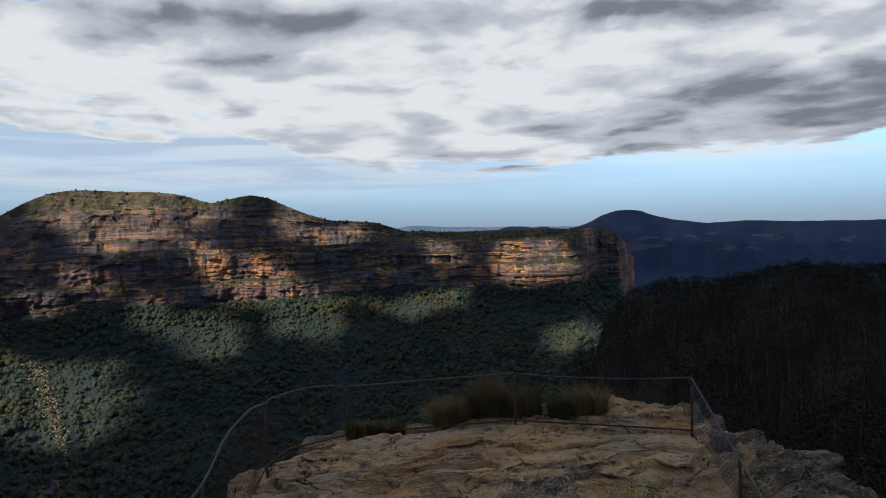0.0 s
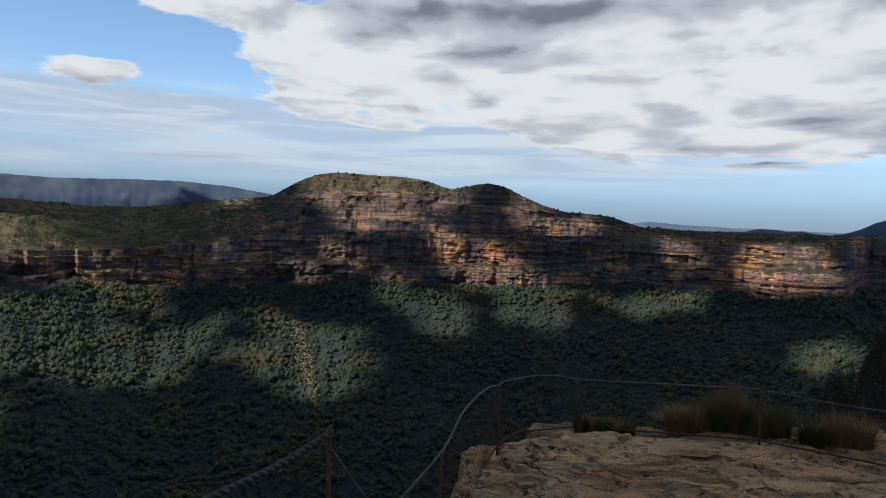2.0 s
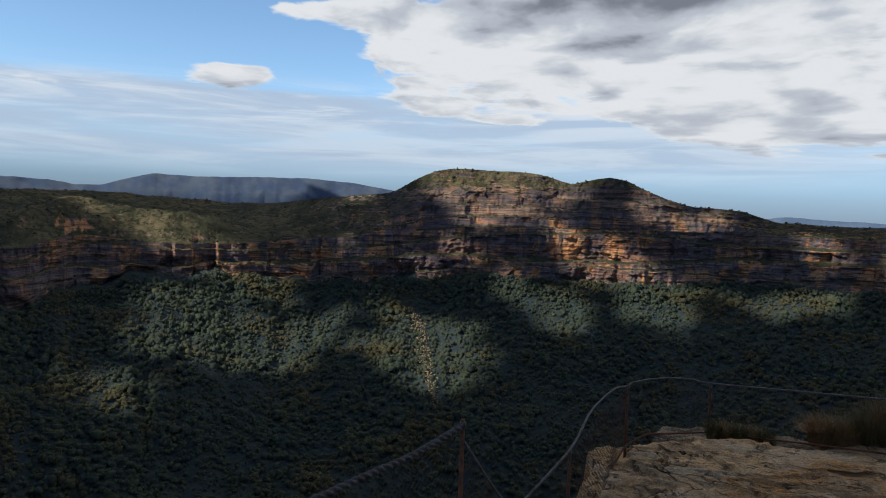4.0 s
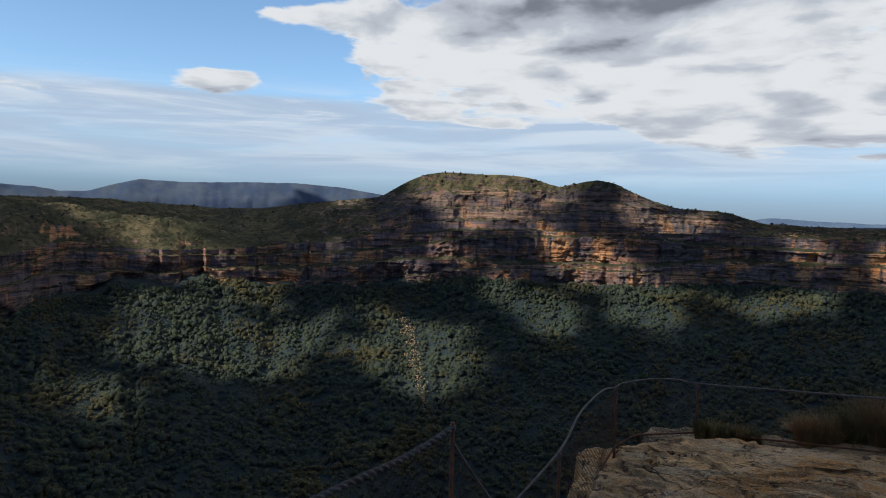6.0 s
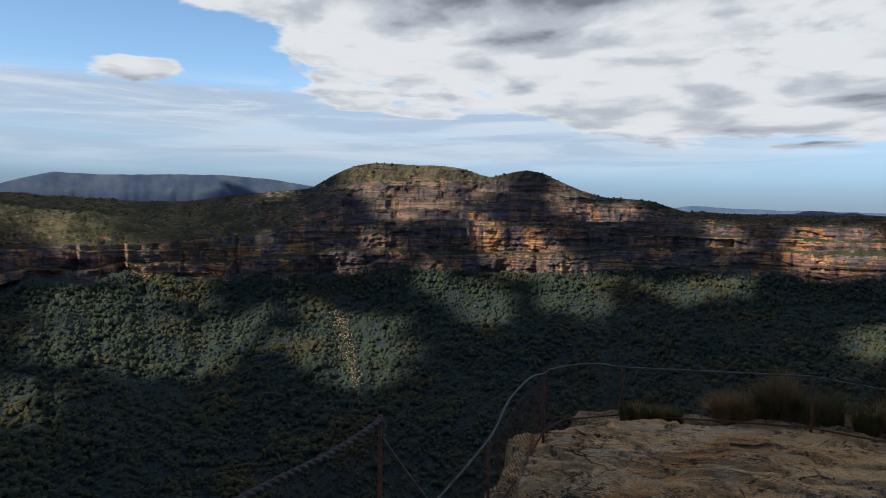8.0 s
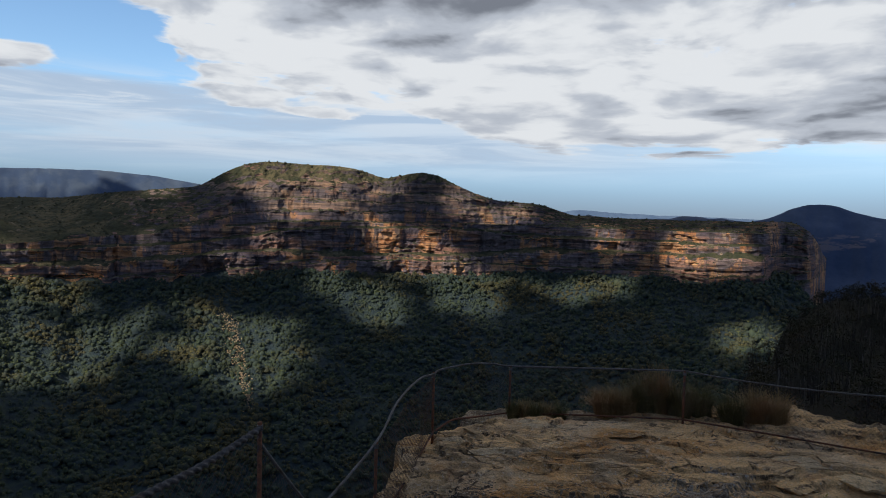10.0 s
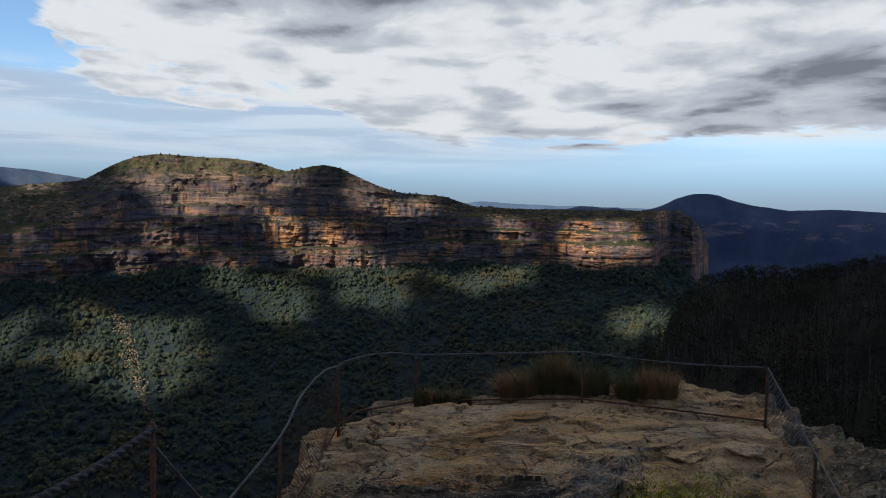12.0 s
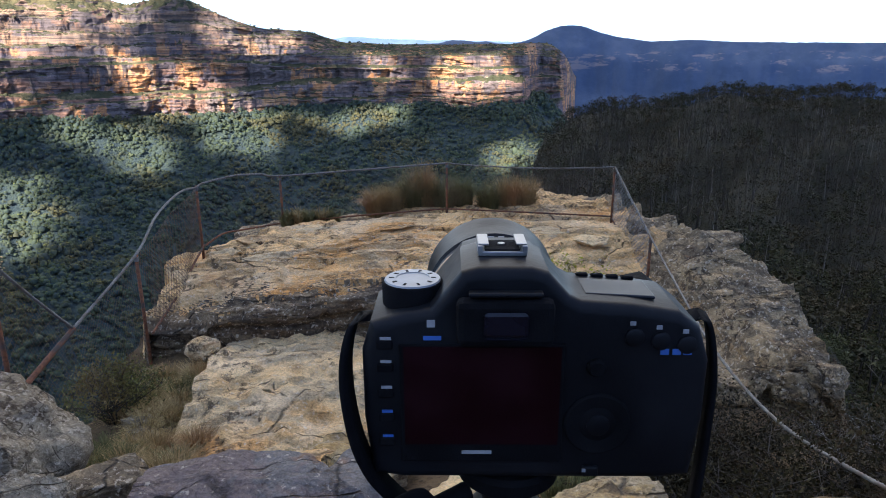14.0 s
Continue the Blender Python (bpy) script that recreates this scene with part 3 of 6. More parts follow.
AZ = np.linspace(-78, 19.5, 1400)


def cliff_range(a):
    """Distance of the foot of the great cliff, with its buttresses and bays."""
    base = soft_curve(a, 0.9, (-78, 950), (-58, 1010), (-54, 1090), (-46, 1120), (-38, 1175), (-30, 1160), (-20, 1150), (-8, 1185), (0, 1200), (8, 1180), (13, 1160), (15.7, 1165), (16.3, 1290), (18.7, 1330), (19.2, 1480), (19.5, 1900))
    m = a * 20.5
    return base + 26 * fbm(m / 170, 3.3, 2, 5) + 12 * fbm(m / 60, 7.7, 2, 9)


def foot_height(a):
    foot = soft_curve(a, 1.5, (-78, -7.6), (-57.5, -7.2), (-54, -6.8), (-50, -6.25), (-37, -6.25), (-23, -5.8), (-16.8, -5.7), (-7, -5.85), (3, -5.3), (11, -5.5), (16, -5.1), (22, -4.5))
    return elev(foot, 1160.0) + (4 + 9 * smooth01(-a, 24, 34)) * fbm(a / 2.6, 1.3, 3, 11)


def bedding(m, z, thick, depth, seed):
    """Hard and soft beds: level steps in the face, each bed set back by its own amount."""
    k = z / thick + 0.35 * fbm(m / 300, 0.7, 3, seed)
    i = np.floor(k)
    s = k - i
    one = np.zeros_like(m)
    a, b = vnoise(i + 0.5 + one, m / 130, seed + 1), vnoise(i + 1.5 + one, m / 130, seed + 1)
    return depth * (a + (b - a) * smooth01(s, 0.84, 1.0))


def joints(m, z, wide, tall, depth, seed):
    """Upright blocks between joints, cut off at the ledges."""
    tier = np.floor(z / tall + 0.5 * fbm(m / 260, 2.9, 2, seed))
    u = m / wide + 0.5 * fbm(m / (2.2 * wide), tier * 3.1, 2, seed + 1) + tier * 0.37 + 0.12 * fbm(z / 14, m / 60, 2, seed + 7)
    i = np.floor(u)
    s = u - i
    h0, h1 = hash2(i.astype(np.int64), tier.astype(np.int64), seed + 2), hash2(i.astype(np.int64) + 1, tier.astype(np.int64), seed + 2)
    return depth * (h0 + (h1 - h0) * smooth01(s, 0.88, 1.0))


def massif():
    a = AZ[None, :]
    ridge = 1.0 * (soft_curve(a, 0.8, (-78, 0.9), (-54, 0.88), (-48, 0.72), (-43.4, 0.42), (-39.9, 0.42), (-35.4, 1.08), (-33, 1.28), (-29.9, 1.72), (-28.4, 2.6), (-26.5, 3.55), (-24.9, 3.88), (-22.2, 3.82), (-18, 3.66), (-14.9, 2.85), (-13.2, 3.25), (-11.9, 3.42), (-10.3, 3.15), (-9.2, 2.55), (-7.4, 1.75), (-5.2, 1.22), (-1.9, 1.04), (-0.3, 0.45), (0.6, 0.15), (4.5, 0.05), (9, -0.03), (14, 0.0), (16.5, 0.1), (17.4, 0.0), (18.6, -0.8), (19.3, -2.2), (19.5, -3.0)))
    lip = soft_curve(a, 1.5, (-78, -3.2), (-57.5, -3.5), (-54, -2.4), (-48.3, -3.1), (-42, -2.95), (-37.6, -2.5), (-33, -2.2), (-23.5, -1.05), (-9.5, -0.75), (0, -0.85), (10, -0.9), (17, -0.9), (18.6, -1.3), (19.5, -3.3))
    rc = cliff_range(a)
    back = soft_curve(a, 4.0, (-78, 620), (-44, 560), (-39, 330), (-33, 150), (-27, 105), (-15, 95), (-6, 90), (1, 110), (14, 110), (22, 60))
    z0, z1 = foot_height(a) + 0 * rc, elev(lip, rc + 25)
    z2 = elev(ridge, rc + back)
    m = a * 20.5
    rows = []
    # talus apron just under the wall, then the wall, the stepped upper slope, the top and the fall behind
    for s in np.linspace(0, 1, 6):
        rows.append((rc - 25 + 25 * s, z0 - 75 + 75 * s))
    for s in np.linspace(0.01, 1, 120):
        z = z0 + (z1 - z0) * s
        wander = 0.06 * fbm(m / 200, 1.1, 2, 21)
        bench = smooth01(fbm(m / 130, 6.1, 3, 23), 0.0, 0.45)
        ledge = 6 * smooth01(s, 0.27 - wander, 0.30 - wander) + 18 * (bench * smooth01(s, 0.44 + wander, 0.58 + wander) + (1 - bench) * smooth01(s, 0.51 + wander, 0.54 + wander)) + 9 * smooth01(s, 0.82 - wander, 0.88 - wander)
        face = bedding(m, z, 7.5, 3.6, 33) + bedding(m, z, 2.6, 1.6, 35)
        block = joints(m, z, 34, 38, 9, 41) + 30 * smooth01(-a, 26, 34) * joints(m, 0 * z, 42, 90, 1.0, 49) + 9 * (1 - smooth01(-a, 26, 34)) * joints(m, 0 * z, 55, 90, 1.0, 50) + joints(m, z, 11, 17, 3, 45) + 2.0 * fbm(m / 9, z / 9, 3, 47)
        cave = 4 * smooth01(fbm(m / 45, z / 16, 3, 52), 0.42, 0.60) * smooth01(s, 0.02, 0.1)
        cave = cave + 13 * smooth01(fbm(m / 75, 0.3 + 0 * z, 3, 57) - 1.6 * np.abs(s - 0.16), 0.05, 0.30)
        rows.append((rc + ledge + face + block + cave, z + 0.8 * fbm(m / 15, z / 10, 3, 55)))
    r_top = rows[-1][0]
    spur = smooth01(a, -70, -56) * (1 - smooth01(a, -47, -40))
    hill = smooth01(a, -36, -27) * (1 - smooth01(a, -5, 3))
    for s in np.linspace(0.01, 1, 80):
        n = 5.0
        k = s * n + 0.6 * fbm(m / 120, 4.4, 3, 61) + 0.2 * fbm(m / 30, 2.2, 3, 63)
        stair = (np.floor(k) + 0.25 * (k - np.floor(k)) + 0.75 * smooth01(k - np.floor(k), 0.50, 0.66)) / n
        stepw = hill * (1 - smooth01(s + 0.16 * fbm(m / 60, 0.9, 3, 65) + 0.20 * smooth01(-a, 15, 18) + 0.22 * smooth01(-a, 23, 28), 0.72, 0.86))
        zz = z1 + (z2 - z1) * np.clip(s * (1 - stepw) + stair * stepw, 0, 1.0)
        # a rounded heathy spur stands forward of the level tableland
        swell = smooth01(s, 0.0, 0.20) * (1 - smooth01(s, 0.24, 0.42))
        zz = zz + spur * 44 * swell * (0.85 + 0.25 * fbm(m / 110, s * 5, 4, 66)) + spur * 3 * fbm(m / 22, s * 22, 3, 67) * smooth01(s, 0, 0.1)
        zz = zz - spur * 12 * smooth01(s, 0.30, 0.45) * (1 - smooth01(s, 0.6, 0.95))
        rough = 7 * fbm(m / 24, s * 6, 4, 71) + 4 * fbm(m / 8, s * 16, 3, 73)
        crag = joints(m, zz, 30, 14, 6, 75) + bedding(m, zz, 3.4, 4.0, 76)
        start = r_top + (rc + 52 - r_top) * smooth01(s, 0.0, 0.09)
        r = start + (rc + back - start) * np.maximum(s, 0.14 * hill * smooth01(s, 0, 0.05)) + rough * (0.4 + 0.1 * hill) + crag * stepw * smooth01(s, 0, 0.1)
        rows.append((r, zz + (2.5 * fbm(m / 40, s * 7, 4, 77) + 1.0 * fbm(m / 9, s * 20, 2, 78)) * smooth01(s, 0, 0.2) * (1 - 0.6 * s)))
    for s in (0.05, 0.3, 1.0):
        rows.append((rc + back + 260 * s, z2 - 60 * s ** 1.3 + 0.8 * fbm(m / 12, s, 2, 79)))
    R = np.stack([np.broadcast_to(r, a.shape)[0] for r, _ in rows])
    Z = np.stack([np.broadcast_to(z, a.shape)[0] for _, z in rows])
    return R, Z


MR, MZ = massif()
MP = polar(np.broadcast_to(AZ, MR.shape), MR, MZ)
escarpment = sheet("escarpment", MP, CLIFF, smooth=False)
tagged(escarpment, "long banded orange and grey sandstone escarpment with scrubby rounded tops", "cliff", kind="structure")

# the valley floor and its slopes up to the wall
def valley_z(a, r):
    rc = np.where(a < 15.9, cliff_range(np.minimum(a, 15.6)), soft_curve(a, 1.0, (15, 1165), (17, 1250), (19.3, 1380), (30, 1900)))
    foot = foot_height(a) + 3
    deep = -325 + 25 * np.sin(np.radians(a * 4))
    s = np.clip((r - 480) / (rc - 480), 0, 1.25)
    z = deep + (foot - deep) * s ** 1.45
    near = np.clip((480 - r) / 420, 0, 1)
    z = z + 150 * near ** 1.3
    z = z + (11 * fbm(a / 7, r / 130, 4, 81) + 9 * np.abs(fbm(a / 3.2, r / 420, 3, 85))) * smooth01(r, 150, 500) * (1 - 0.85 * smooth01(s, 0.85, 1.0))
    z = z - 230 * smooth01(r, 1240, 1480) * smooth01(a, 15, 19)
    return np.where(r > rc + 40, z - 40, z)


VA, VR = np.meshgrid(np.linspace(-100, 34, 320), np.concatenate([np.linspace(45, 480, 40), np.linspace(490, 1330, 110), np.linspace(1400, 2600, 12)]))
valley = sheet("valley_floor", polar(VA, VR, valley_z(VA, VR)), VALLEY_SOIL)
tagged(valley, "deep forested valley floor and talus slopes", "ground", kind="structure")


def canopy():
    """The closed forest of the valley: a rounded heart to each tree, coloured dark as crown shade, and leaf sprays over
    it.
    """
    rng = np.random.default_rng(11)
    n = 34000
    a = rng.uniform(-66, 19, n)
    far = np.minimum(cliff_range(a), 1330) + 4
    r = np.sqrt(430 ** 2 + (far ** 2 - 430 ** 2) * rng.random(n))
    at_wall = rng.random(n) < 0.10
    r = np.where(at_wall, far - 45 * rng.random(n) ** 1.5, r)
    size = rng.uniform(2.2, 4.6, n) * (1 + 0.35 * fbm(a / 2.5, r / 60, 2, 91)) * np.where(r < 700, 0.85, 1.0)
    size = size * np.where(rng.random(n) < 0.10, 1.45, 1.0)
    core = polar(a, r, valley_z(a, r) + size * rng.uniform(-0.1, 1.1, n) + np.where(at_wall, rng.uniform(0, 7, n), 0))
    ob = clumps("valley_forest", core, size * 0.78, CROWN_SHADE, flat=0.95, seed=12, jag=0.35, smooth=True, dome=True)
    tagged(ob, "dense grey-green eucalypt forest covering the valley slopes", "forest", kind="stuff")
    # each crown is three or four leaf masses, each a handful of sprays
    lobes, sprays = 4, 7
    d = rng.normal(size=(n, lobes, 3))
    d /= np.linalg.norm(d, axis=-1, keepdims=True)
    d[..., 2] = np.abs(d[..., 2]) * 0.9 - 0.05
    lobe = core[:, None] + d * (size * 0.72)[:, None, None]
    e = rng.normal(size=(n, lobes, sprays, 3))
    e /= np.linalg.norm(e, axis=-1, keepdims=True)
    e[..., 2] = np.abs(e[..., 2]) * 1.1 - 0.2
    c = lobe[:, :, None] + e * (size * 0.42)[:, None, None, None] * rng.uniform(0.7, 1.1, (n, lobes, sprays, 1))
    v, f = cards(c.reshape(-1, 3), np.repeat(size * 0.25, lobes * sprays), rng, 0.6)
    top = from_arrays("valley_foliage", v, f, FOREST)
    return tagged(top, "grey-green eucalypt foliage over the valley slopes", "forest", kind="stuff")


canopy()


def landslide():
    """A narrow run of pale broken rock and dead timber down the slope."""
    rng = np.random.default_rng(15)
    n = 420
    t = rng.random(n) ** 1.3
    a = -27.6 + 1.7 * t + rng.normal(size=n) * 0.42 * (1 - 0.5 * t)
    r = 1078 - 225 * t + rng.normal(size=n) * 5
    p = polar(a, r, valley_z(a, r) + rng.uniform(1.2, 3.2, n))
    ob = clumps("landslide_rubble", p, rng.uniform(0.6, 1.5, n), SCAR, flat=0.9, seed=16, jag=0.45)
    return tagged(ob, "narrow pale ochre landslide of broken rock in the forest", "rocks", kind="stuff")


landslide()


def ledge_scrub():
    """Bushes on the ledges, the tops and the foot of the wall."""
    rng = np.random.default_rng(13)
    d1, d0 = np.gradient(MP, axis=1), np.gradient(MP, axis=0)
    nrm = np.cross(d1, d0)
    nz = np.abs(nrm[..., 2]) / np.maximum(np.linalg.norm(nrm, axis=-1), 1e-9)
    area = np.linalg.norm(nrm, axis=-1)
    w = area * smooth01(nz, 0.35, 0.65)
    hillside = smooth01(AZ, -36, -28) * (1 - smooth01(AZ, 0, 4))
    rowk = np.arange(MR.shape[0])[:, None]
    w = w * np.where((rowk > 130) & (rowk < 180), 1 - 0.8 * hillside[None, :], 1.0)
    k = 13000
    flat_idx = rng.choice(w.size, k, p=(w / w.sum()).ravel())
    p = MP.reshape(-1, 3)[flat_idx] + rng.normal(size=(k, 3)) * np.array([1.5, 1.5, 0.2])
    s = rng.uniform(0.6, 1.7, k) * (1 + 0.9 * (rng.random(k) < 0.10))
    p[:, 2] += s * 0.4
    ob = clumps("ledge_scrub", p, s, SCRUB, flat=0.8, seed=14, jag=0.35, dome=True)
    return tagged(ob, "low olive scrub on the cliff ledges and hilltops", "shrubs", kind="stuff")


ledge_scrub()


def far_land(name, label, mat, r0, depth, base, knots, az0, az1, rough, seed, n=320):
    """A distant tableland: steep front, level top."""
    a = np.linspace(az0, az1, n)
    top = soft_curve(a, 0.5, *knots) + rough * fbm(a * 1.7, 0.5, 4, seed)
    zt = elev(top, r0 + depth * 0.3)
    rows = []
    for s in np.linspace(0, 1, 26):
        prof = np.interp(s, (0, 0.45, 0.62, 0.80, 1.0), (0, 0.34, 0.75, 0.88, 1.0))
        rad = r0 + depth * (0.3 * s) + 0.03 * depth * fbm(a * 0.25, s * 1.0, 3, seed + 3) + 4 * fbm(a * 3, s * 4, 3, seed + 5)
        rows.append(polar(a, rad, base + (zt - base) * prof))
    rows.append(polar(a, r0 + depth * 0.6 + 0 * a, zt - 2))
    rows.append(polar(a, r0 + depth + 0 * a, zt - 60))
    ob = sheet(name, np.stack(rows), mat)
    return tagged(ob, label, "mountain", kind="structure")


# the blue of these far lands is haze set in their materials
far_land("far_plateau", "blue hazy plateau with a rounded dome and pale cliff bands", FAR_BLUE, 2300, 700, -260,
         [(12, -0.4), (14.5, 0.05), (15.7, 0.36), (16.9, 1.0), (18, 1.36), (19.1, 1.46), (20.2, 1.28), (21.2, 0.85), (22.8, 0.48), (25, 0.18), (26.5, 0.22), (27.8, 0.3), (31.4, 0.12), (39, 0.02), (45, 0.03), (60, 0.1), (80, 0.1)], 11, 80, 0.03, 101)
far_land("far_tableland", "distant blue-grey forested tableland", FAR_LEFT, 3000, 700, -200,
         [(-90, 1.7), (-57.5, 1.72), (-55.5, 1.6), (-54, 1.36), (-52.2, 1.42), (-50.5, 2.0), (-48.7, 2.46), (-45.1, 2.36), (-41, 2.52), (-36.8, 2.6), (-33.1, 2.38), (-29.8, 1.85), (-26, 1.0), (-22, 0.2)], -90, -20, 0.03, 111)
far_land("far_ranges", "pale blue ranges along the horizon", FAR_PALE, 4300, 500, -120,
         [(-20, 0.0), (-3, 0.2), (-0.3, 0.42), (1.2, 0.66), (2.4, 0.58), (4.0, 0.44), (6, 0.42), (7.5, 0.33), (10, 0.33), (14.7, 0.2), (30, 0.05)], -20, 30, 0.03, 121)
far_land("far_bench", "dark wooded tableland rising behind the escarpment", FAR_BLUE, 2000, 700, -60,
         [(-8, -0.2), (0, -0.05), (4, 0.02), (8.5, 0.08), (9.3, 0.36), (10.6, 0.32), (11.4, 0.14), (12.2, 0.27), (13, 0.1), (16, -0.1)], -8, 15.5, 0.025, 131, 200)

# the wooded ridge on this side
def ridge_z(a, r):
    z = soft_curve(r, 14.0, (6, -10), (20, -12), (35, -18), (60, -27), (110, -43), (150, -51), (190, -52), (300, -43), (380, -35), (450, -27), (500, -32), (560, -60), (700, -140), (1100, -260))
    crest = soft_curve(a, 2.0, (14, -22), (20.5, -14), (25, -13), (29.5, -4), (35.5, -1.5), (41.5, -4), (60, -2)) * smooth01(r, 170, 430)
    z = z + crest + 5 * fbm(a / 5, r / 70, 3, 141) * smooth01(r, 20, 120)
    edge = soft_curve(r, 30.0, (6, 75), (20, 60), (40, 42), (70, 30), (120, 16.5), (180, 13.0), (250, 13.6), (330, 15.8), (420, 18.6), (480, 19.6), (700, 24), (1100, 26))
    edge = edge + 1.2 * fbm(r / 50, 1.7, 3, 143)
    return z - 190 * smooth01(a, edge + 0.6, edge - 5.5), edge


RA, RR = np.meshgrid(np.linspace(2, 125, 300), np.concatenate([np.linspace(7, 60, 40), np.linspace(64, 560, 130), np.linspace(580, 1100, 20)]))
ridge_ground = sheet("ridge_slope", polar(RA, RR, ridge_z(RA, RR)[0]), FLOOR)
tagged(ridge_ground, "wooded slope on the near side of the valley", "ground", kind="structure")


def ridge_trees():
    """Open dry woodland: bare grey trunks and limbs under thin tops."""
    rng = np.random.default_rng(17)
    n = 6200
    a = rng.uniform(9, 66, n)
    r = np.sqrt(rng.uniform(75 ** 2, 560 ** 2, n))
    z, edge = ridge_z(a, r)
    ok = (a > edge - 2.5) & ((r > 130) | (rng.random(n) < 0.8))
    a, r, z = a[ok], r[ok], z[ok]
    m = len(a)
    p = polar(a, r, z)
    crest = smooth01(r, 400, 440)
    h = rng.uniform(6, 12, m) * np.where(r < 140, 0.62, 1.0) * (1 - 0.35 * smooth01(r, 300, 420))
    lean = rng.normal(size=(m, 3)) * np.array([0.6, 0.6, 0])
    topp = p + lean + np.array([0, 0, 1.0]) * h[:, None]
    stout = rng.uniform(0.07, 0.17, m) * np.where(rng.random(m) < 0.3, 1.7, 1.0)
    V, F, base = [], [], 0
    bits = [rods(p - np.array([0, 0, 0.6]), topp, stout, 0.4 * stout, 3)]
    limbs = []
    for k in range(3):
        s = rng.uniform(0.4, 0.92, m)[:, None]
        b0 = p + (topp - p) * s
        b1 = b0 + np.stack([rng.normal(size=m) * 1.2, rng.normal(size=m) * 1.2, rng.uniform(0.8, 2.8, m)], -1)
        limbs.append(b1)
        bits.append(rods(b0, b1, 0.5 * stout, 0.025, 3))
    for v, f in bits:
        V.append(v), F.append(f + base)
        base += len(v)
    wood = from_arrays("ridge_trunks", np.vstack(V), np.vstack(F), PALE_BARK)
    tagged(wood, "bare grey eucalypt trunks and limbs on the ridge", "trees", kind="stuff")
    # leaf masses at the top and on the limbs: thin on the slope, full along the crest and near the rock
    heads = np.vstack([topp] + limbs)
    full = np.clip(np.tile(crest, 4) + np.tile(np.where(r < 190, 0.75, 0.0), 4) + 0.9 * smooth01(fbm(np.tile(a, 4) / 3, np.tile(r, 4) / 45, 3, 145), 0.05, 0.4), 0, 1)
    leafy = rng.random(len(heads)) < 0.28 + 0.66 * full
    heads, full = heads[leafy], full[leafy]
    wide = rng.uniform(0.8, 1.7, len(heads)) * (0.75 + 0.55 * full)
    w = 24
    d = rng.normal(size=(len(heads), w, 3))
    d /= np.linalg.norm(d, axis=-1, keepdims=True)
    d[..., 2] = np.abs(d[..., 2]) * 1.1 - 0.25
    d = d * rng.uniform(0.6, 1.05, (len(heads), w, 1)) * np.array([1.0, 1.0, 0.8])
    v, f = cards((heads[:, None] + d * wide[:, None, None]).reshape(-1, 3), np.repeat(wide * 0.28, w), rng, 0.7)
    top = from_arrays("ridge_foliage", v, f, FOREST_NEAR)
    tagged(top, "thin brownish-green eucalypt foliage on the ridge", "trees", kind="stuff")
    # understorey
    k = 9000
    a2 = rng.uniform(9, 68, k)
    r2 = np.sqrt(rng.uniform(22 ** 2, 560 ** 2, k))
    z2, e2 = ridge_z(a2, r2)
    good = a2 > e2 - 4
    q = polar(a2, r2, z2)[good]
    s2 = rng.uniform(0.8, 2.1, good.sum()) * np.where(r2[good] < 90, 0.55, 1.0)
    q[:, 2] += s2 * 0.5
    w = 18
    d = rng.normal(size=(len(q), w, 3)) * np.array([0.62, 0.62, 0.5])
    v, f = cards((q[:, None] + d * s2[:, None, None]).reshape(-1, 3), np.repeat(s2 * 0.34, w), rng, 0.7)
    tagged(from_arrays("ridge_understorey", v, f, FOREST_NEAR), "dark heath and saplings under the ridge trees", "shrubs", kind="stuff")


ridge_trees()


def near_heath():
    """Olive heath on the slope just beyond the rock."""
    rng = np.random.default_rng(20)
    k = 8000
    a = rng.uniform(16, 84, k)
    r = 14 + 176 * rng.random(k) ** 0.75
    z, edge = ridge_z(a, r)
    ok = a > edge - 3
    p = polar(a, r, z)[ok]
    s = rng.uniform(0.7, 1.6, len(p)) * (0.7 + 0.9 * smooth01(r[ok], 30, 150))
    p[:, 2] += s * 0.45
    w = 40
    d = rng.normal(size=(len(p), w, 3))
    d /= np.linalg.norm(d, axis=-1, keepdims=True)
    d = d * rng.uniform(0.5, 1.05, (len(p), w, 1)) * np.array([1.0, 1.0, 0.75])
    v, f = cards((p[:, None] + d * s[:, None, None]).reshape(-1, 3), np.repeat(s * 0.17, w), rng, 0.8)
    ob = from_arrays("slope_heath", v, f, HEATH)
    return tagged(ob, "dense olive and brown heath on the slope below the rock", "shrubs", kind="stuff")


near_heath()

# ---------------------------------------------------------------- broken cloud between the sun and the valley
CLOUD_H = 1700.0
# sunlit places: azimuth, distance, height, half widths along x and y
GAPS = [(-24.3, 1245, 45, 78, 58), (-18.5, 1259, 60, 76, 46), (-14.4, 1254, 38, 45, 35), (-8.3, 1218, -4, 55, 44), (-15.2, 1170, -46, 67, 93), (-30.5, 1172, -101, 53, 24), (-25.8, 1166, -56, 26, 24),
        (-9.0, 1185, -99, 56, 24), (-8.6, 1110, -149, 44, 105), (-6.8, 1112, -149, 32, 157), (2.5, 1202, -71, 26, 35), (0.8, 1118, -139, 92, 58), (9.8, 1183, -71, 72, 51), (11.6, 1010, -172, 40, 46),
        (-42.0, 992, -191, 52, 99), (-29.1, 990, -198, 80, 124), (-18.5, 1090, -148, 54, 94), (-51.0, 1240, -15, 165, 75), (-45.5, 1190, -45, 60, 45), (-22.5, 1250, 55, 105, 60), (-47.2, 1123, -91, 44, 30), (-30.8, 1173, -105, 43, 24), (-47.8, 998, -174, 65, 99),
        (-38.1, 1030, -186, 40, 51), (-29.9, 978, -203, 26, 109), (-32.5, 1280, 8, 30, 25), (-54.1, 830, -230, 26, 27)]


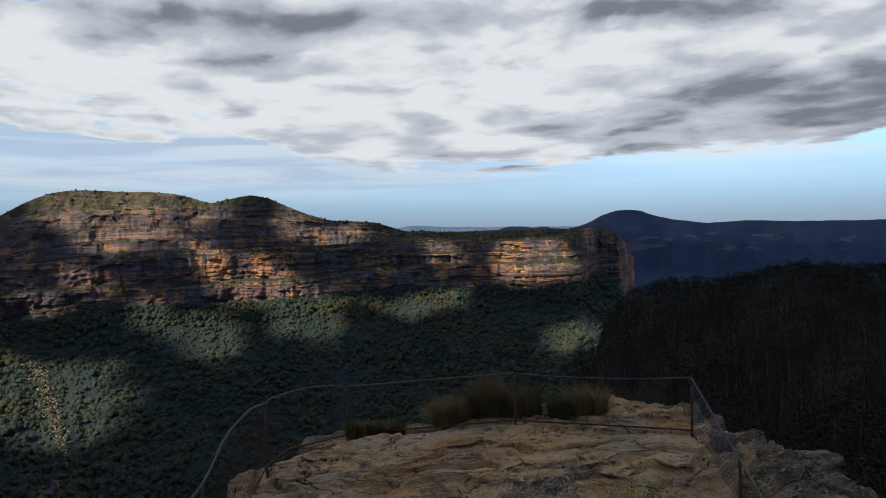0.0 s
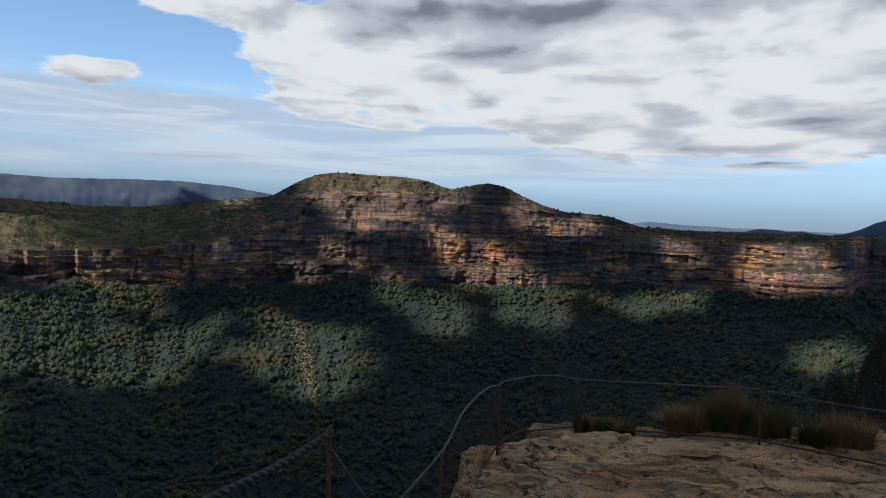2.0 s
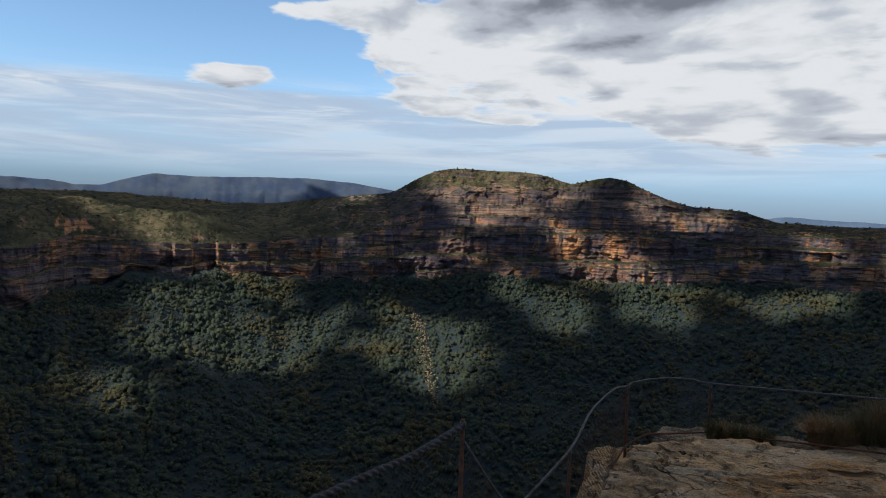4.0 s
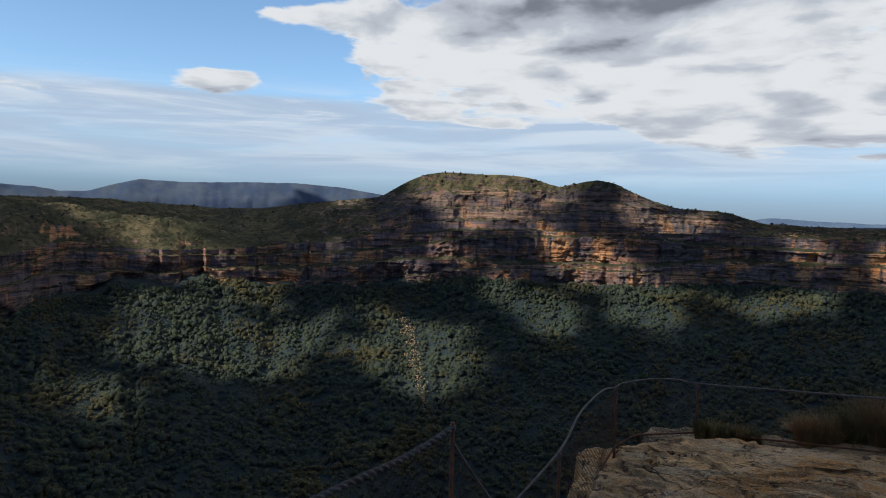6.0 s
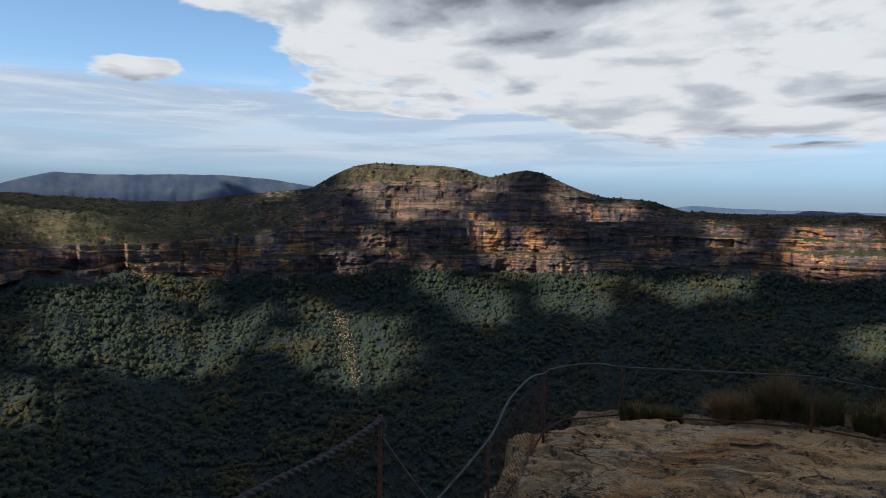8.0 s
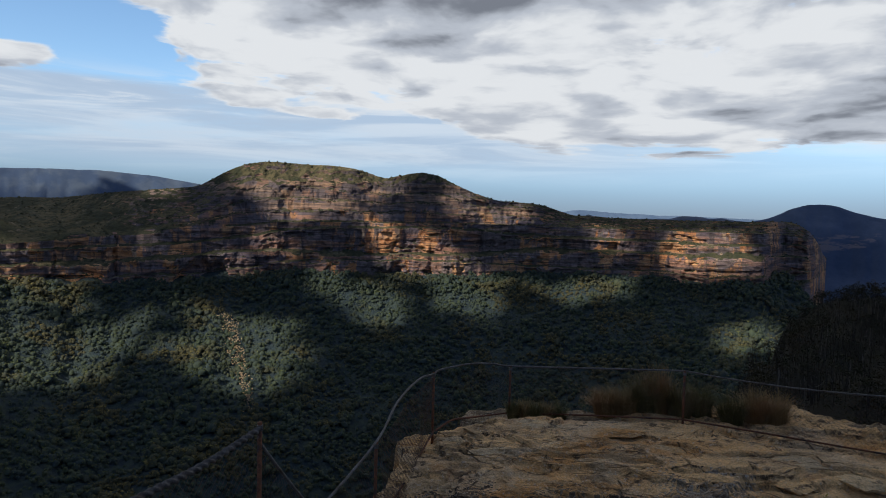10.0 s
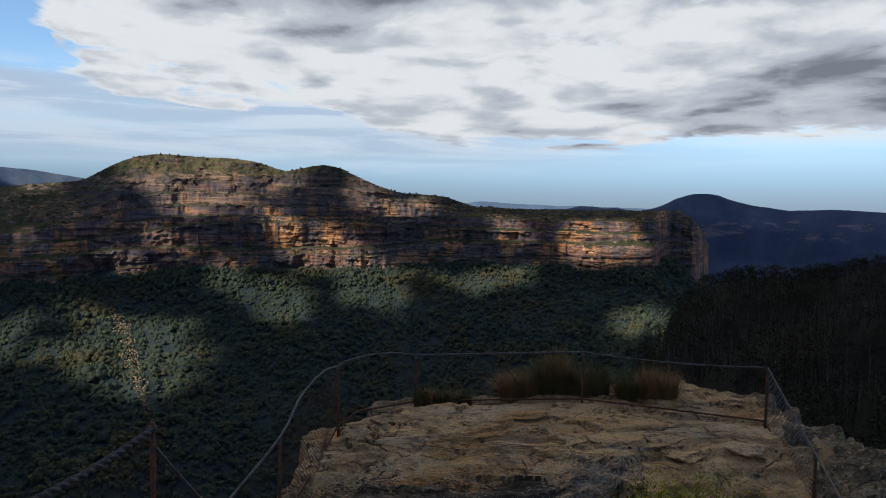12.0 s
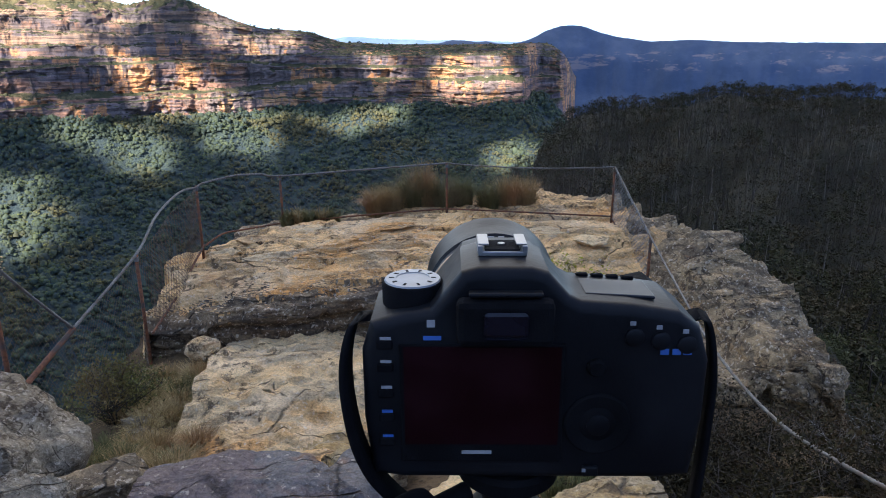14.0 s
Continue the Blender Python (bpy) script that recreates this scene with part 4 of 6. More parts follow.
# places in thick shade
SOLID = [(18.3, 1350, -50, 105, 200), (-11.8, 1255, 45, 40, 45)]


def cloud_deck():
    reach = TO_SUN / TO_SUN.z
    ox, oy = reach.x * CLOUD_H, reach.y * CLOUD_H
    X, Y = np.meshgrid(np.arange(-1900, 3500, 19.0) + ox, np.arange(-350, 2700, 19.0) + oy)
    d = 0.50 + 0.22 * fbm(X / 420, Y / 420, 5, 151)
    wob = 55 * fbm(X / 120, Y / 120, 6, 155, 0.6), 55 * fbm(X / 120, Y / 120, 6, 159, 0.6)
    hole = np.zeros_like(X)
    for a, r, z, su, sv in GAPS:
        q = polar(np.array(float(a)), r, z)
        cx, cy = q[0] + reach.x * (CLOUD_H - z), q[1] + reach.y * (CLOUD_H - z)
        hole = np.maximum(hole, np.exp(-(((X + wob[0] - cx) / (0.98 * su)) ** 2 + ((Y + wob[1] - cy) / (0.98 * sv)) ** 2)))
    for a, r, z, su, sv in SOLID:
        q = polar(np.array(float(a)), r, z)
        cx, cy = q[0] + reach.x * (CLOUD_H - z), q[1] + reach.y * (CLOUD_H - z)
        hole = hole * (1 - np.exp(-(((X - cx) / su) ** 4 + ((Y - cy) / sv) ** 4)))
    rim = np.minimum(np.minimum(X - X.min(), X.max() - X), np.minimum(Y - Y.min(), Y.max() - Y))
    d = (np.clip(d, 0.28, 0.6) - 1.1 * hole) * smooth01(rim + 90 * fbm(X / 200, Y / 200, 3, 167), 0, 260) - 0.02
    thick = np.clip(d, 0, 1)
    lumps = 1 + 0.35 * fbm(X / 70, Y / 70, 3, 163)
    top = np.stack([X, Y, CLOUD_H + 90 * np.sqrt(thick) * lumps], -1)
    has = thick > 0
    keep = has[:-1, :-1] & has[1:, :-1] & has[:-1, 1:] & has[1:, 1:]
    m, n, pos = material("cloud_vapour")
    white = n.mix(n.noise(pos, 0.01, 5.0), (0.58, 0.58, 0.60), (0.66, 0.66, 0.68))
    through_light = n.add("ShaderNodeBsdfTranslucent", {"Color": CLOUD_GLOW})
    bright = n.add("ShaderNodeBsdfDiffuse", {"Color": white})
    n.add("ShaderNodeOutputMaterial", {0: n.add("ShaderNodeAddShader", {0: bright.outputs[0], 1: through_light.outputs[0]})})
    a = sheet("cloud", top, m, keep=keep)
    tagged(a, "broken sheet of grey-white cumulus with sunny gaps", "cloud", kind="structure")


cloud_deck()

# the tableland behind the lookout
BA, BR = np.meshgrid(np.linspace(92, 266, 90), np.concatenate([np.linspace(7.5, 60, 16), np.geomspace(70, 4200, 24)]))
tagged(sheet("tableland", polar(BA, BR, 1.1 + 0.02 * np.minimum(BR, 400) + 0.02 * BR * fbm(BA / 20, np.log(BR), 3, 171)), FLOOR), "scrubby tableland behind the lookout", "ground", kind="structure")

# ---------------------------------------------------------------- the lookout rock

def platform_top(x, y):
    """Height of the bare sandstone platform and of the grey outcrop beside it."""
    z = 0.02 - 0.020 * (x - 1.6) ** 2 * smooth01(x, 1.6, -2.5) - 0.25 * smooth01(y, 8.3, 7.0) * (1 - smooth01(x, 1.2, 2.4)) - 0.33 * smooth01(y, 10.2, 11.3) * (1 - smooth01(x, 0.2, 1.6))
    z = z - 0.42 * smooth01(y, 8.6, 7.3) * smooth01(x, 1.6, 3.0) * (1 - smooth01(x, 4.3, 4.9))
    z = z - 0.30 * smooth01(y, 7.0, 5.2) * smooth01(x, 2.2, 3.2) * (1 - smooth01(x, 4.3, 4.9))
    z = z + (0.12 - 0.85 * smooth01(y, 8.1, 4.2)) * smooth01(x, 4.5, 5.2)
    # beds that break away in low steps, cracks and hollows
    warp = 0.35 * fbm(x * 0.9, y * 0.9, 3, 201)
    bed = z * 9.0 + 1.7 * fbm(x * 0.5 + warp, y * 1.1, 5, 205) + (y - 9) * 0.35
    terr = (np.floor(bed) + smooth01(bed - np.floor(bed), 0.84, 0.98)) / 9.0
    z = z + 0.85 * (terr - bed / 9.0 + 0.05)
    z = z + 0.030 * fbm(x * 2.4, y * 3.2, 4, 211) + 0.012 * fbm(x * 9, y * 11, 3, 215)
    crack = np.abs(fbm(x * 0.8 + 2.1, y * 1.5, 4, 221))
    z = z - 0.05 * (1 - smooth01(crack, 0.0, 0.035)) * smooth01(fbm(x * 0.6, y * 0.6, 2, 225), -0.3, 0.2)
    rough = smooth01(x, 4.6, 5.2)
    z = z + rough * (0.09 * fbm(x * 2.0, y * 2.0, 4, 231) + 0.05 * np.abs(fbm(x * 6, y * 6, 3, 233)) + 0.035 * np.abs(fbm(x * 15, y * 15, 2, 235)))
    return z


def platform():
    xs = np.linspace(-4.2, 8.2, 330)
    lip = soft_curve(xs, 0.25, (-4.2, 7.5), (-2.4, 7.35), (-1.0, 7.15), (0.9, 7.05), (1.5, 7.12), (2.0, 7.25), (2.5, 7.05), (2.8, 5.85), (3.0, 5.5), (3.6, 5.35), (4.1, 5.0), (4.6, 4.9), (5.0, 4.5), (5.8, 4.3), (8.2, 5.2)) + 0.07 * fbm(xs * 2.2, 0.3, 3, 241)
    rear = soft_curve(xs, 0.3, (-4.2, 9.0), (-2.2, 9.55), (-1.2, 10.1), (0.5, 10.4), (2.0, 11.4), (4.0, 12.2), (5.0, 10.6), (6.2, 9.2), (8.2, 7.0)) + 0.12 * fbm(xs * 1.5, 5.3, 3, 243)
    rows = []
    x = xs
    for s in np.linspace(0, 1, 26, endpoint=False):
        y = rear + 0.8 * (1 - s) + 0.15 * fbm(x * 1.5, s * 9, 3, 251)
        rows.append(np.stack([x, y, platform_top(x, rear) - 7.0 * (1 - s) ** 1.5], -1))
    for s in np.linspace(0, 1, 250):
        y = rear + (lip - rear) * s
        rows.append(np.stack([x, y, platform_top(x, y)], -1))
    zl = platform_top(x, lip)
    for s in np.linspace(0.02, 1, 44):
        drop = 1.15 * s
        under = 0.07 * smooth01(s, 0.16, 0.45) - 0.08 * smooth01(s, 0.6, 1.0)
        bedding = 0.045 * fbm(drop * 14 + 0 * x, x * 0.35, 3, 261)
        y = lip + under + bedding + 0.05 * fbm(x * 3, drop * 5, 3, 265) - 0.05 * math.sin(math.pi * min(1, s * 5))
        rows.append(np.stack([x, y, zl - drop], -1))
    P = np.stack(rows)
    # sheer flanks
    X, Y = P[..., 0], P[..., 1]
    xl = -2.45 - 0.12 * (Y - 8.5) * (Y < 8.5) + 0.18 * fbm(Y * 1.3, 2.2, 3, 271)
    xr = soft_curve(Y, 0.3, (3.5, 5.0), (4.4, 5.25), (5.5, 5.5), (6.6, 5.7), (7.6, 5.6), (8.3, 5.4), (9.2, 5.15), (10.5, 4.9), (12, 4.4)) + 0.25 * fbm(Y * 1.6, 7.2, 4, 273)
    over = np.clip(xl - X, 0, None), np.clip(X - xr, 0, None)
    P[..., 2] -= 5.5 * over[0] ** 0.8 * (over[0] > 0) + 3.0 * over[1] ** 0.85 + 0.15 * fbm(X * 2, Y * 2, 3, 275) * ((over[0] + over[1]) > 0.05)
    ob = sheet("rock_platform", P, ROCK)
    ob.data.materials.append(ROCK_GREY)
    cx = (P[:-1, :-1, 0] + P[1:, 1:, 0]) / 2 - curve_of(P[:-1, :-1, 1], (4.5, 3.3), (5.5, 3.6), (6.6, 4.0), (7.4, 4.4), (8.2, 4.72), (12, 4.75)) - 0.38 * fbm(P[:-1, :-1, 1] * 1.7, P[:-1, :-1, 0] * 1.7, 4, 277)
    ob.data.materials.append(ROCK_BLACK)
    pick = (cx > 0).astype(np.int32)
    rowk, fx = np.arange(pick.shape[0])[:, None], P[:-1, :-1, 0]
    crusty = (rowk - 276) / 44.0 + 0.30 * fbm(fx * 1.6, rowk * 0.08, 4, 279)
    ob.data.materials.append(ROCK_FLECKED)
    ob.data.materials.append(ROCK_PALE)
    fy = P[:-1, :-1, 1] + 0.35 * fbm(fx * 1.8, P[:-1, :-1, 1] * 1.8, 4, 291)
    scatter = 0.16 * np.random.default_rng(5).normal(size=fx.shape)
    edge = 7.42 + 0.12 * np.sin(fx * 2.3) + scatter * 0.6
    pick = np.where((fx < 1.25 + scatter) & (fy < edge), 2, pick)
    frosted = (np.abs(fx - 1.78 + 0.3 * fbm(fy * 1.4, 0.7, 3, 293)) < 0.42 + scatter) & (fy < 8.0 + scatter)
    pick = np.where(frosted, 3, pick)
    pick = np.where((np.abs(fx - 3.12 - 0.34 * (fy - 5.45)) < 0.42 + 0.5 * scatter) & (fy < 6.9 + scatter), 4, pick)
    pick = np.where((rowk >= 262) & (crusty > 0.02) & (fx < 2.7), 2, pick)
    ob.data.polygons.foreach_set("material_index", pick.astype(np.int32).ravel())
    return tagged(ob, "bare weathered cream and ochre sandstone lookout platform", "rock", kind="structure")


platform()


def approach_z(x, y):
    """The broken ground from the camera's stand down to the platform's foot."""
    z = soft_curve(y, 0.5, (-6, 1.5), (-0.2, 1.28), (0.8, 1.0), (1.8, 0.45), (2.8, -0.15), (3.8, -0.75), (4.6, -0.95), (8.5, -1.0))
    z = z - 0.5 * smooth01(x, 0.8, 1.5) * smooth01(y, 1.5, 3.2) * (1 - smooth01(x, 2.6, 3.2))
    z = z + 0.10 * fbm(x * 1.1, y * 1.1, 4, 281) + 0.03 * fbm(x * 5, y * 5, 3, 283)
    xl = curve_of(y, (-6, -3.5), (3, -2.85), (5, -2.75), (9, -2.55)) + 0.15 * fbm(y * 1.2, 1.0, 3, 285)
    xr = curve_of(y, (-6, 6.0), (2, 4.6), (4, 4.6), (9, 4.6)) + 0.3 * fbm(y * 0.9, 4.0, 3, 287)
    return z - 6.0 * np.clip(xl - x, 0, None) ** 0.9 - 1.6 * np.clip(x - xr, 0, None) ** 0.9


GX, GY = np.meshgrid(np.linspace(-9, 12, 210), np.linspace(-9, 8.4, 190))
tagged(sheet("lookout_ground", np.stack([GX, GY, approach_z(GX, GY)], -1), SOIL), "dry stony soil between the rock ledges", "ground", kind="structure")


def rock_block(name, label, mat, at, size, turn=0.0, tilt=(0, 0), seed=0, cuts=9, res=4, category="rock", hard=0.80, rough=1.0, beds=0.0):
    """A weathered angular block: a grid cube chipped by random planes and roughened."""
    rng = random.Random(seed * 7 + 1)
    bm = bmesh.new()
    bmesh.ops.create_cube(bm, size=2.0)
    bmesh.ops.subdivide_edges(bm, edges=bm.edges[:], cuts=2 ** res - 1, use_grid_fill=True)
    half = [v / 2 for v in size]
    planes = []
    for k in range(cuts):
        d = Vector((rng.uniform(-1, 1), rng.uniform(-1, 1), rng.uniform(-0.55, 0.9))).normalized()
        planes.append((d, rng.uniform(hard, hard + 0.28)))
    off = Vector((seed * 3.17, seed * 1.71, seed * 0.93))
    for v in bm.verts:
        c = v.co.copy()
        for d, lim in planes:
            over = c.dot(d) - lim
            if over > 0:
                c -= d * over
        w = Vector((c.x * half[0], c.y * half[1], c.z * half[2]))
        k = 0.055 * rough * noise.fractal(w * 2.4 + off, 0.9, 2.1, 4) + 0.018 * noise.fractal(w * 11 + off, 0.8, 2.0, 3)
        w += c.normalized() * k
        if beds and c.z > -0.2:
            b = (w.y + 0.22 * w.x) * 1.7 + 2.2 * noise.fractal(Vector((w.x * 0.55, w.y * 0.8, 0.0)) + off, 0.9, 2.1, 4)
            w.z += beds * (min(1.0, max(0.0, (b - math.floor(b) - 0.86) / 0.12)) - (b - math.floor(b)) + 0.5)
        w += Vector((c.x, c.y, 0)) * 0.02 * noise.noise(Vector((0.3 * w.x, 0.3 * w.y, w.z * 16)) + off)
        v.co = w
    ob = part(name, bm, mat, smooth=True)
    ob.data.set_sharp_from_angle(angle=radians(38))
    ob.matrix_world = pose(*at, tilt[0], tilt[1], turn)
    return tagged(ob, label, category)


slab = rock_block("sandstone_slab", "broad pale sandstone slab lying below the platform", ROCK_PALE, (-0.18, 5.68, -1.12), (2.75, 3.1, 0.85), -6, (2, 4), 3, 9, 6, hard=0.98, rough=1.7, beds=0.075)
slab.data.materials.append(ROCK_FLECKED)
slab.data.materials.append(ROCK_OCHRE)
for f in slab.data.polygons:
    wander = 0.22 * noise.fractal(f.center * 2.2, 0.8, 2.0, 5)
    if f.center.x > 0.93 + wander and f.center.y > -0.75 + 2 * wander:
        f.material_index = 1
    elif abs(f.center.x - 0.25) + 1.5 * abs(f.center.y + 1.12) < 0.42 + 1.5 * wander:
        f.material_index = 2

rock_block("boulder", "small rounded grey and orange boulder beside the slab", ROCK_PALE, (-1.62, 6.75, -0.62), (0.52, 0.44, 0.38), 10, (0, 0), 5, 80, 4, hard=0.66, rough=0.5)
rock_block("dark_slab", "flat purplish ironstone slab with pale lichen", ROCK_DARK, (-0.62, 2.95, 0.02), (1.3, 0.85, 0.34), -8, (-6, 3), 7, 8, 5)
rock_block("dark_stone", "dark angular stone against the slab", ROCK_DARK, (0.05, 2.85, -0.02), (0.55, 0.55, 0.3), 20, (-5, 10), 9)
rock_block("corner_rock", "large grey lichen-covered rock by the railing", ROCK_LICHEN, (-2.5, 3.6, 0.03), (1.15, 1.5, 1.0), 18, (8, 16), 23, 8, 5, hard=0.66, rough=2.2)
rock_block("ledge_rock", "dark broken rock under the corner rock", ROCK_GREY, (-1.62, 3.45, -0.28), (0.5, 0.6, 0.5), -20, (0, 0), 13)
rock_block("ledge_rock", "dark broken rock under the corner rock", ROCK_DARK, (-1.28, 3.75, -0.5), (0.45, 0.45, 0.4), 35, (0, 0), 15)
rock_block("ledge_rock", "small dark broken rock in the soil", ROCK_GREY, (-1.75, 4.0, -0.55), (0.4, 0.35, 0.35), 60, (0, 0), 16)
rock_block("ledge_rock", "grey lichen-covered rock below the corner rock", ROCK_LICHEN, (-1.95, 3.0, -0.05), (0.5, 0.5, 0.55), 50, (10, 0), 29, 10, 4, hard=0.75)
rock_block("ochre_stone", "yellow-ochre split stone at the slab's edge", ROCK_OCHRE, (0.02, 4.5, -0.78), (0.45, 0.3, 0.18), 15, (4, 0), 17)
rock_block("ochre_stone", "yellow-ochre split stone at the slab's edge", ROCK_OCHRE, (0.15, 3.85, -0.5), (0.6, 0.42, 0.25), -10, (0, 4), 19)
rock_block("flat_stone", "flat pale stepping stone in the soil", ROCK, (-0.4, 4.2, -0.72), (0.8, 0.36, 0.2), 8, (3, 0), 21)
rock_block("flat_stone", "flat pale stepping stone in the soil", ROCK_GREY, (0.35, 4.0, -0.62), (0.45, 0.45, 0.28), 40, (0, 0), 23)
rock_block("gully_rock", "pale rock in the shaded gully", ROCK, (2.0, 4.1, -1.1), (1.1, 0.9, 0.6), 30, (0, 6), 25, 9, 5)
rock_block("gully_rock", "pale rock in the shaded gully", ROCK, (1.35, 3.8, -0.98), (0.8, 0.8, 0.5), -15, (4, 0), 27, 9, 5)

rock_block("step_rock", "black-stained lichen rock stepping down below the platform", ROCK_BLACK, (1.35, 6.95, -0.85), (1.2, 0.8, 0.75), 6, (0, 5), 41, 12, 5, hard=0.74, rough=1.8)
rock_block("step_rock", "white-flecked grey lichen rock stepping down below the platform", ROCK_FLECKED, (2.2, 6.95, -0.72), (1.1, 0.9, 0.9), -12, (6, 4), 43, 12, 5, hard=0.74, rough=1.8)

rock_block("rear_ledge", "lower sandstone ledge behind the platform, under the grass", ROCK_GREY, (0.35, 11.0, -0.62), (4.4, 1.5, 0.85), -4, (0, 0), 45, 10, 5, hard=0.8, rough=1.4)
rock_block("rear_ledge", "lower sandstone ledge behind the platform, under the grass", ROCK_GREY, (2.9, 11.1, -0.50), (2.6, 1.3, 0.9), -14, (0, 0), 46, 10, 5, hard=0.8, rough=1.4)
for i, (x, y, z, sx, sy, sz, turn) in enumerate([(-0.75, 4.35, -0.96, 1.9, 0.8, 0.34, 4), (-0.25, 3.85, -0.78, 1.5, 0.55, 0.26, -7), (-0.95, 4.75, -0.92, 1.1, 0.7, 0.36, 12), (0.55, 4.9, -1.05, 0.8, 1.1, 0.5, -15)]):
    rock_block("slab_step", "thin cream sandstone bed broken at the slab's front edge", (ROCK_PALE, ROCK_OCHRE, ROCK, ROCK_PALE)[i], (x, y, z), (sx, sy, sz), turn, (3, 2), 131 + i, 12, 5, hard=0.86, rough=1.2)
for i, (x, y, sx, sy, sz, turn) in enumerate([(1.15, 4.35, 1.0, 0.7, 0.3, 12), (1.55, 3.6, 0.9, 0.7, 0.3, -20), (0.95, 5.2, 0.6, 0.9, 0.35, 5), (1.0, 3.0, 0.8, 0.6, 0.28, 30)]):
    rock_block("gully_stone", "flat brown sandstone paving the shaded gully floor", (ROCK_GREY, ROCK_PALE)[i % 2], (x, y, float(approach_z(np.array(x), np.array(y))) + 0.02), (sx, sy, sz), turn, (2, -3), 151 + i, 12, 5, hard=0.84, rough=1.2)
rngs = random.Random(9)
NEAR_STONE = (1.55, 2.1, 0.24)
for i in range(14):
    x, y = -2.05 + 0.9 * rngs.random(), 4.3 + 2.3 * rngs.random()
    w = 0.08 + 0.12 * rngs.random()
    rock_block("loose_stone", "small loose sandstone fragment in the dry grass", (ROCK_PALE, ROCK_LICHEN, ROCK_OCHRE)[i % 3], (x, y, float(approach_z(np.array(x), np.array(y))) + 0.06), (w * 1.4, w, w * 0.7), 360 * rngs.random(), (0, 0), 51 + i, 9, 3, hard=0.72)
rock_block("ochre_stone", "pale yellow split stone near the tripod", ROCK_OCHRE, NEAR_STONE, (0.75, 0.5, 0.22), 12, (-14, 0), 71, 9, 5, hard=0.85)

for i, (x, y, z, sx, sy, sz, turn) in enumerate([(5.2, 7.7, 0.0, 0.8, 0.7, 0.5, 15), (5.4, 6.8, -0.2, 0.8, 0.6, 0.3, -20), (5.2, 6.0, -0.45, 0.9, 0.7, 0.45, 10), (4.95, 5.0, -0.75, 0.9, 0.8, 0.5, 35), (4.85, 8.6, -0.02, 0.6, 0.6, 0.4, 5), (5.65, 7.1, -0.12, 0.5, 0.4, 0.2, 0)]):
    rock_block("outcrop_ledge", "broken grey conglomerate ledge at the drop beyond the railing", ROCK_GREY, (x, y, z), (sx, sy, sz), turn, (3 * (i % 3) - 3, 6), 31 + i, 10, 5, hard=0.78)

for i, (x, y, sx, sy, turn) in enumerate([(-1.2, 9.6, 0.9, 0.5, 10), (-0.3, 9.9, 1.1, 0.55, -8), (0.7, 9.5, 1.3, 0.6, 6), (1.5, 9.0, 1.0, 0.5, 20), (2.4, 9.4, 1.2, 0.7, -12), (3.3, 9.0, 1.0, 0.6, 4), (0.2, 8.7, 1.1, 0.5, -5), (-0.9, 8.6, 0.9, 0.45, 12), (2.9, 8.3, 0.9, 0.5, -20), (3.8, 8.4, 0.8, 0.6, 15), (1.9, 8.1, 0.9, 0.4, 8), (-1.6, 9.1, 0.6, 0.4, -25)]):
    z = float(platform_top(np.array(x), np.array(y)))
    rock_block("rock_flake", "thin cream sandstone flake lying on the platform", (ROCK, ROCK_PALE)[i % 2], (x, y, z - 0.005), (sx, sy, 0.10), turn, (0, 0), 81 + i, 22, 5, hard=0.62, rough=0.35)

# ---------------------------------------------------------------- railing
POSTS = [("p0", (-2.68, 4.5), -0.35, 1.45), ("p1", (-2.2, 6.65), -0.75, 0.60), ("p2", (-2.0, 9.22), -0.35, 0.87), ("p3", (-0.93, 10.9), -0.55, 0.67), ("p4", (1.9, 10.2), -0.1, 0.93), ("p5", (4.5, 9.25), -0.1, 0.95), ("p6", (4.33, 7.45), -0.6, 0.28)]
fence = tagged(new("railing"), "rusty iron post railing with twisted wire rope and wire netting", "fence")


def post(at, lo, hi, r=0.021):
    bm = bmesh.new()
    bmesh.ops.create_cone(bm, cap_ends=True, segments=12, radius1=r, radius2=r * 0.97, depth=hi - lo)
    bmesh.ops.translate(bm, vec=(at[0], at[1], (hi + lo) / 2), verts=bm.verts)
    ob = part("post", bm, RUST, fence, smooth=True)
    bm = bmesh.new()
    bmesh.ops.create_cone(bm, cap_ends=True, segments=12, radius1=r * 1.35, radius2=r * 1.35, depth=0.05)
    bmesh.ops.translate(bm, vec=(at[0], at[1], hi - 0.05), verts=bm.verts)
    part("collar", bm, STEEL, ob, "galvanised collar")
    return ob


for _, at, lo, hi in POSTS:
    post(at, lo, hi)
tops = {k: np.array([*at, hi]) for k, at, lo, hi in POSTS}
JOIN = np.array([-2.42, 5.25, 0.32])


def rope(name, pts, r=0.014, mat=STEEL):
    if mat is ROPE:
        return tube(name, pts, r, mat, fence, 12, 38.0, 2, "thick dark twisted rope", 0.34)
    return tube(name, pts, r, mat, fence, 10, 55.0, 3, "twisted grey steel wire rope")


rope("top_rope", smooth_path([JOIN, tops["p1"], (-2.2, 7.7, 0.80), (-2.1, 8.6, 0.90), tops["p2"] + np.array([0, -0.05, -0.02]), tops["p2"] + np.array([0.08, 0.2, 0.0]), (-1.55, 10.0, 0.86), (-1.2, 10.5, 0.78), tops["p3"], (0.5, 10.55, 0.80), tops["p4"]], 0.012), 0.014)
rope("top_rope", np.vstack([sagging(tops["p4"], tops["p5"], 0.05, 0.02)]), 0.011)
rope("top_rope", smooth_path([tops["p5"], tops["p6"], (3.75, 5.35, 0.18), (3.37, 4.06, 0.2), (3.15, 2.9, 0.24), (2.95, 1.8, 0.52), (2.7, 0.6, 1.0), (2.5, -0.6, 1.5)], 0.015), 0.012, WORN_ROPE)
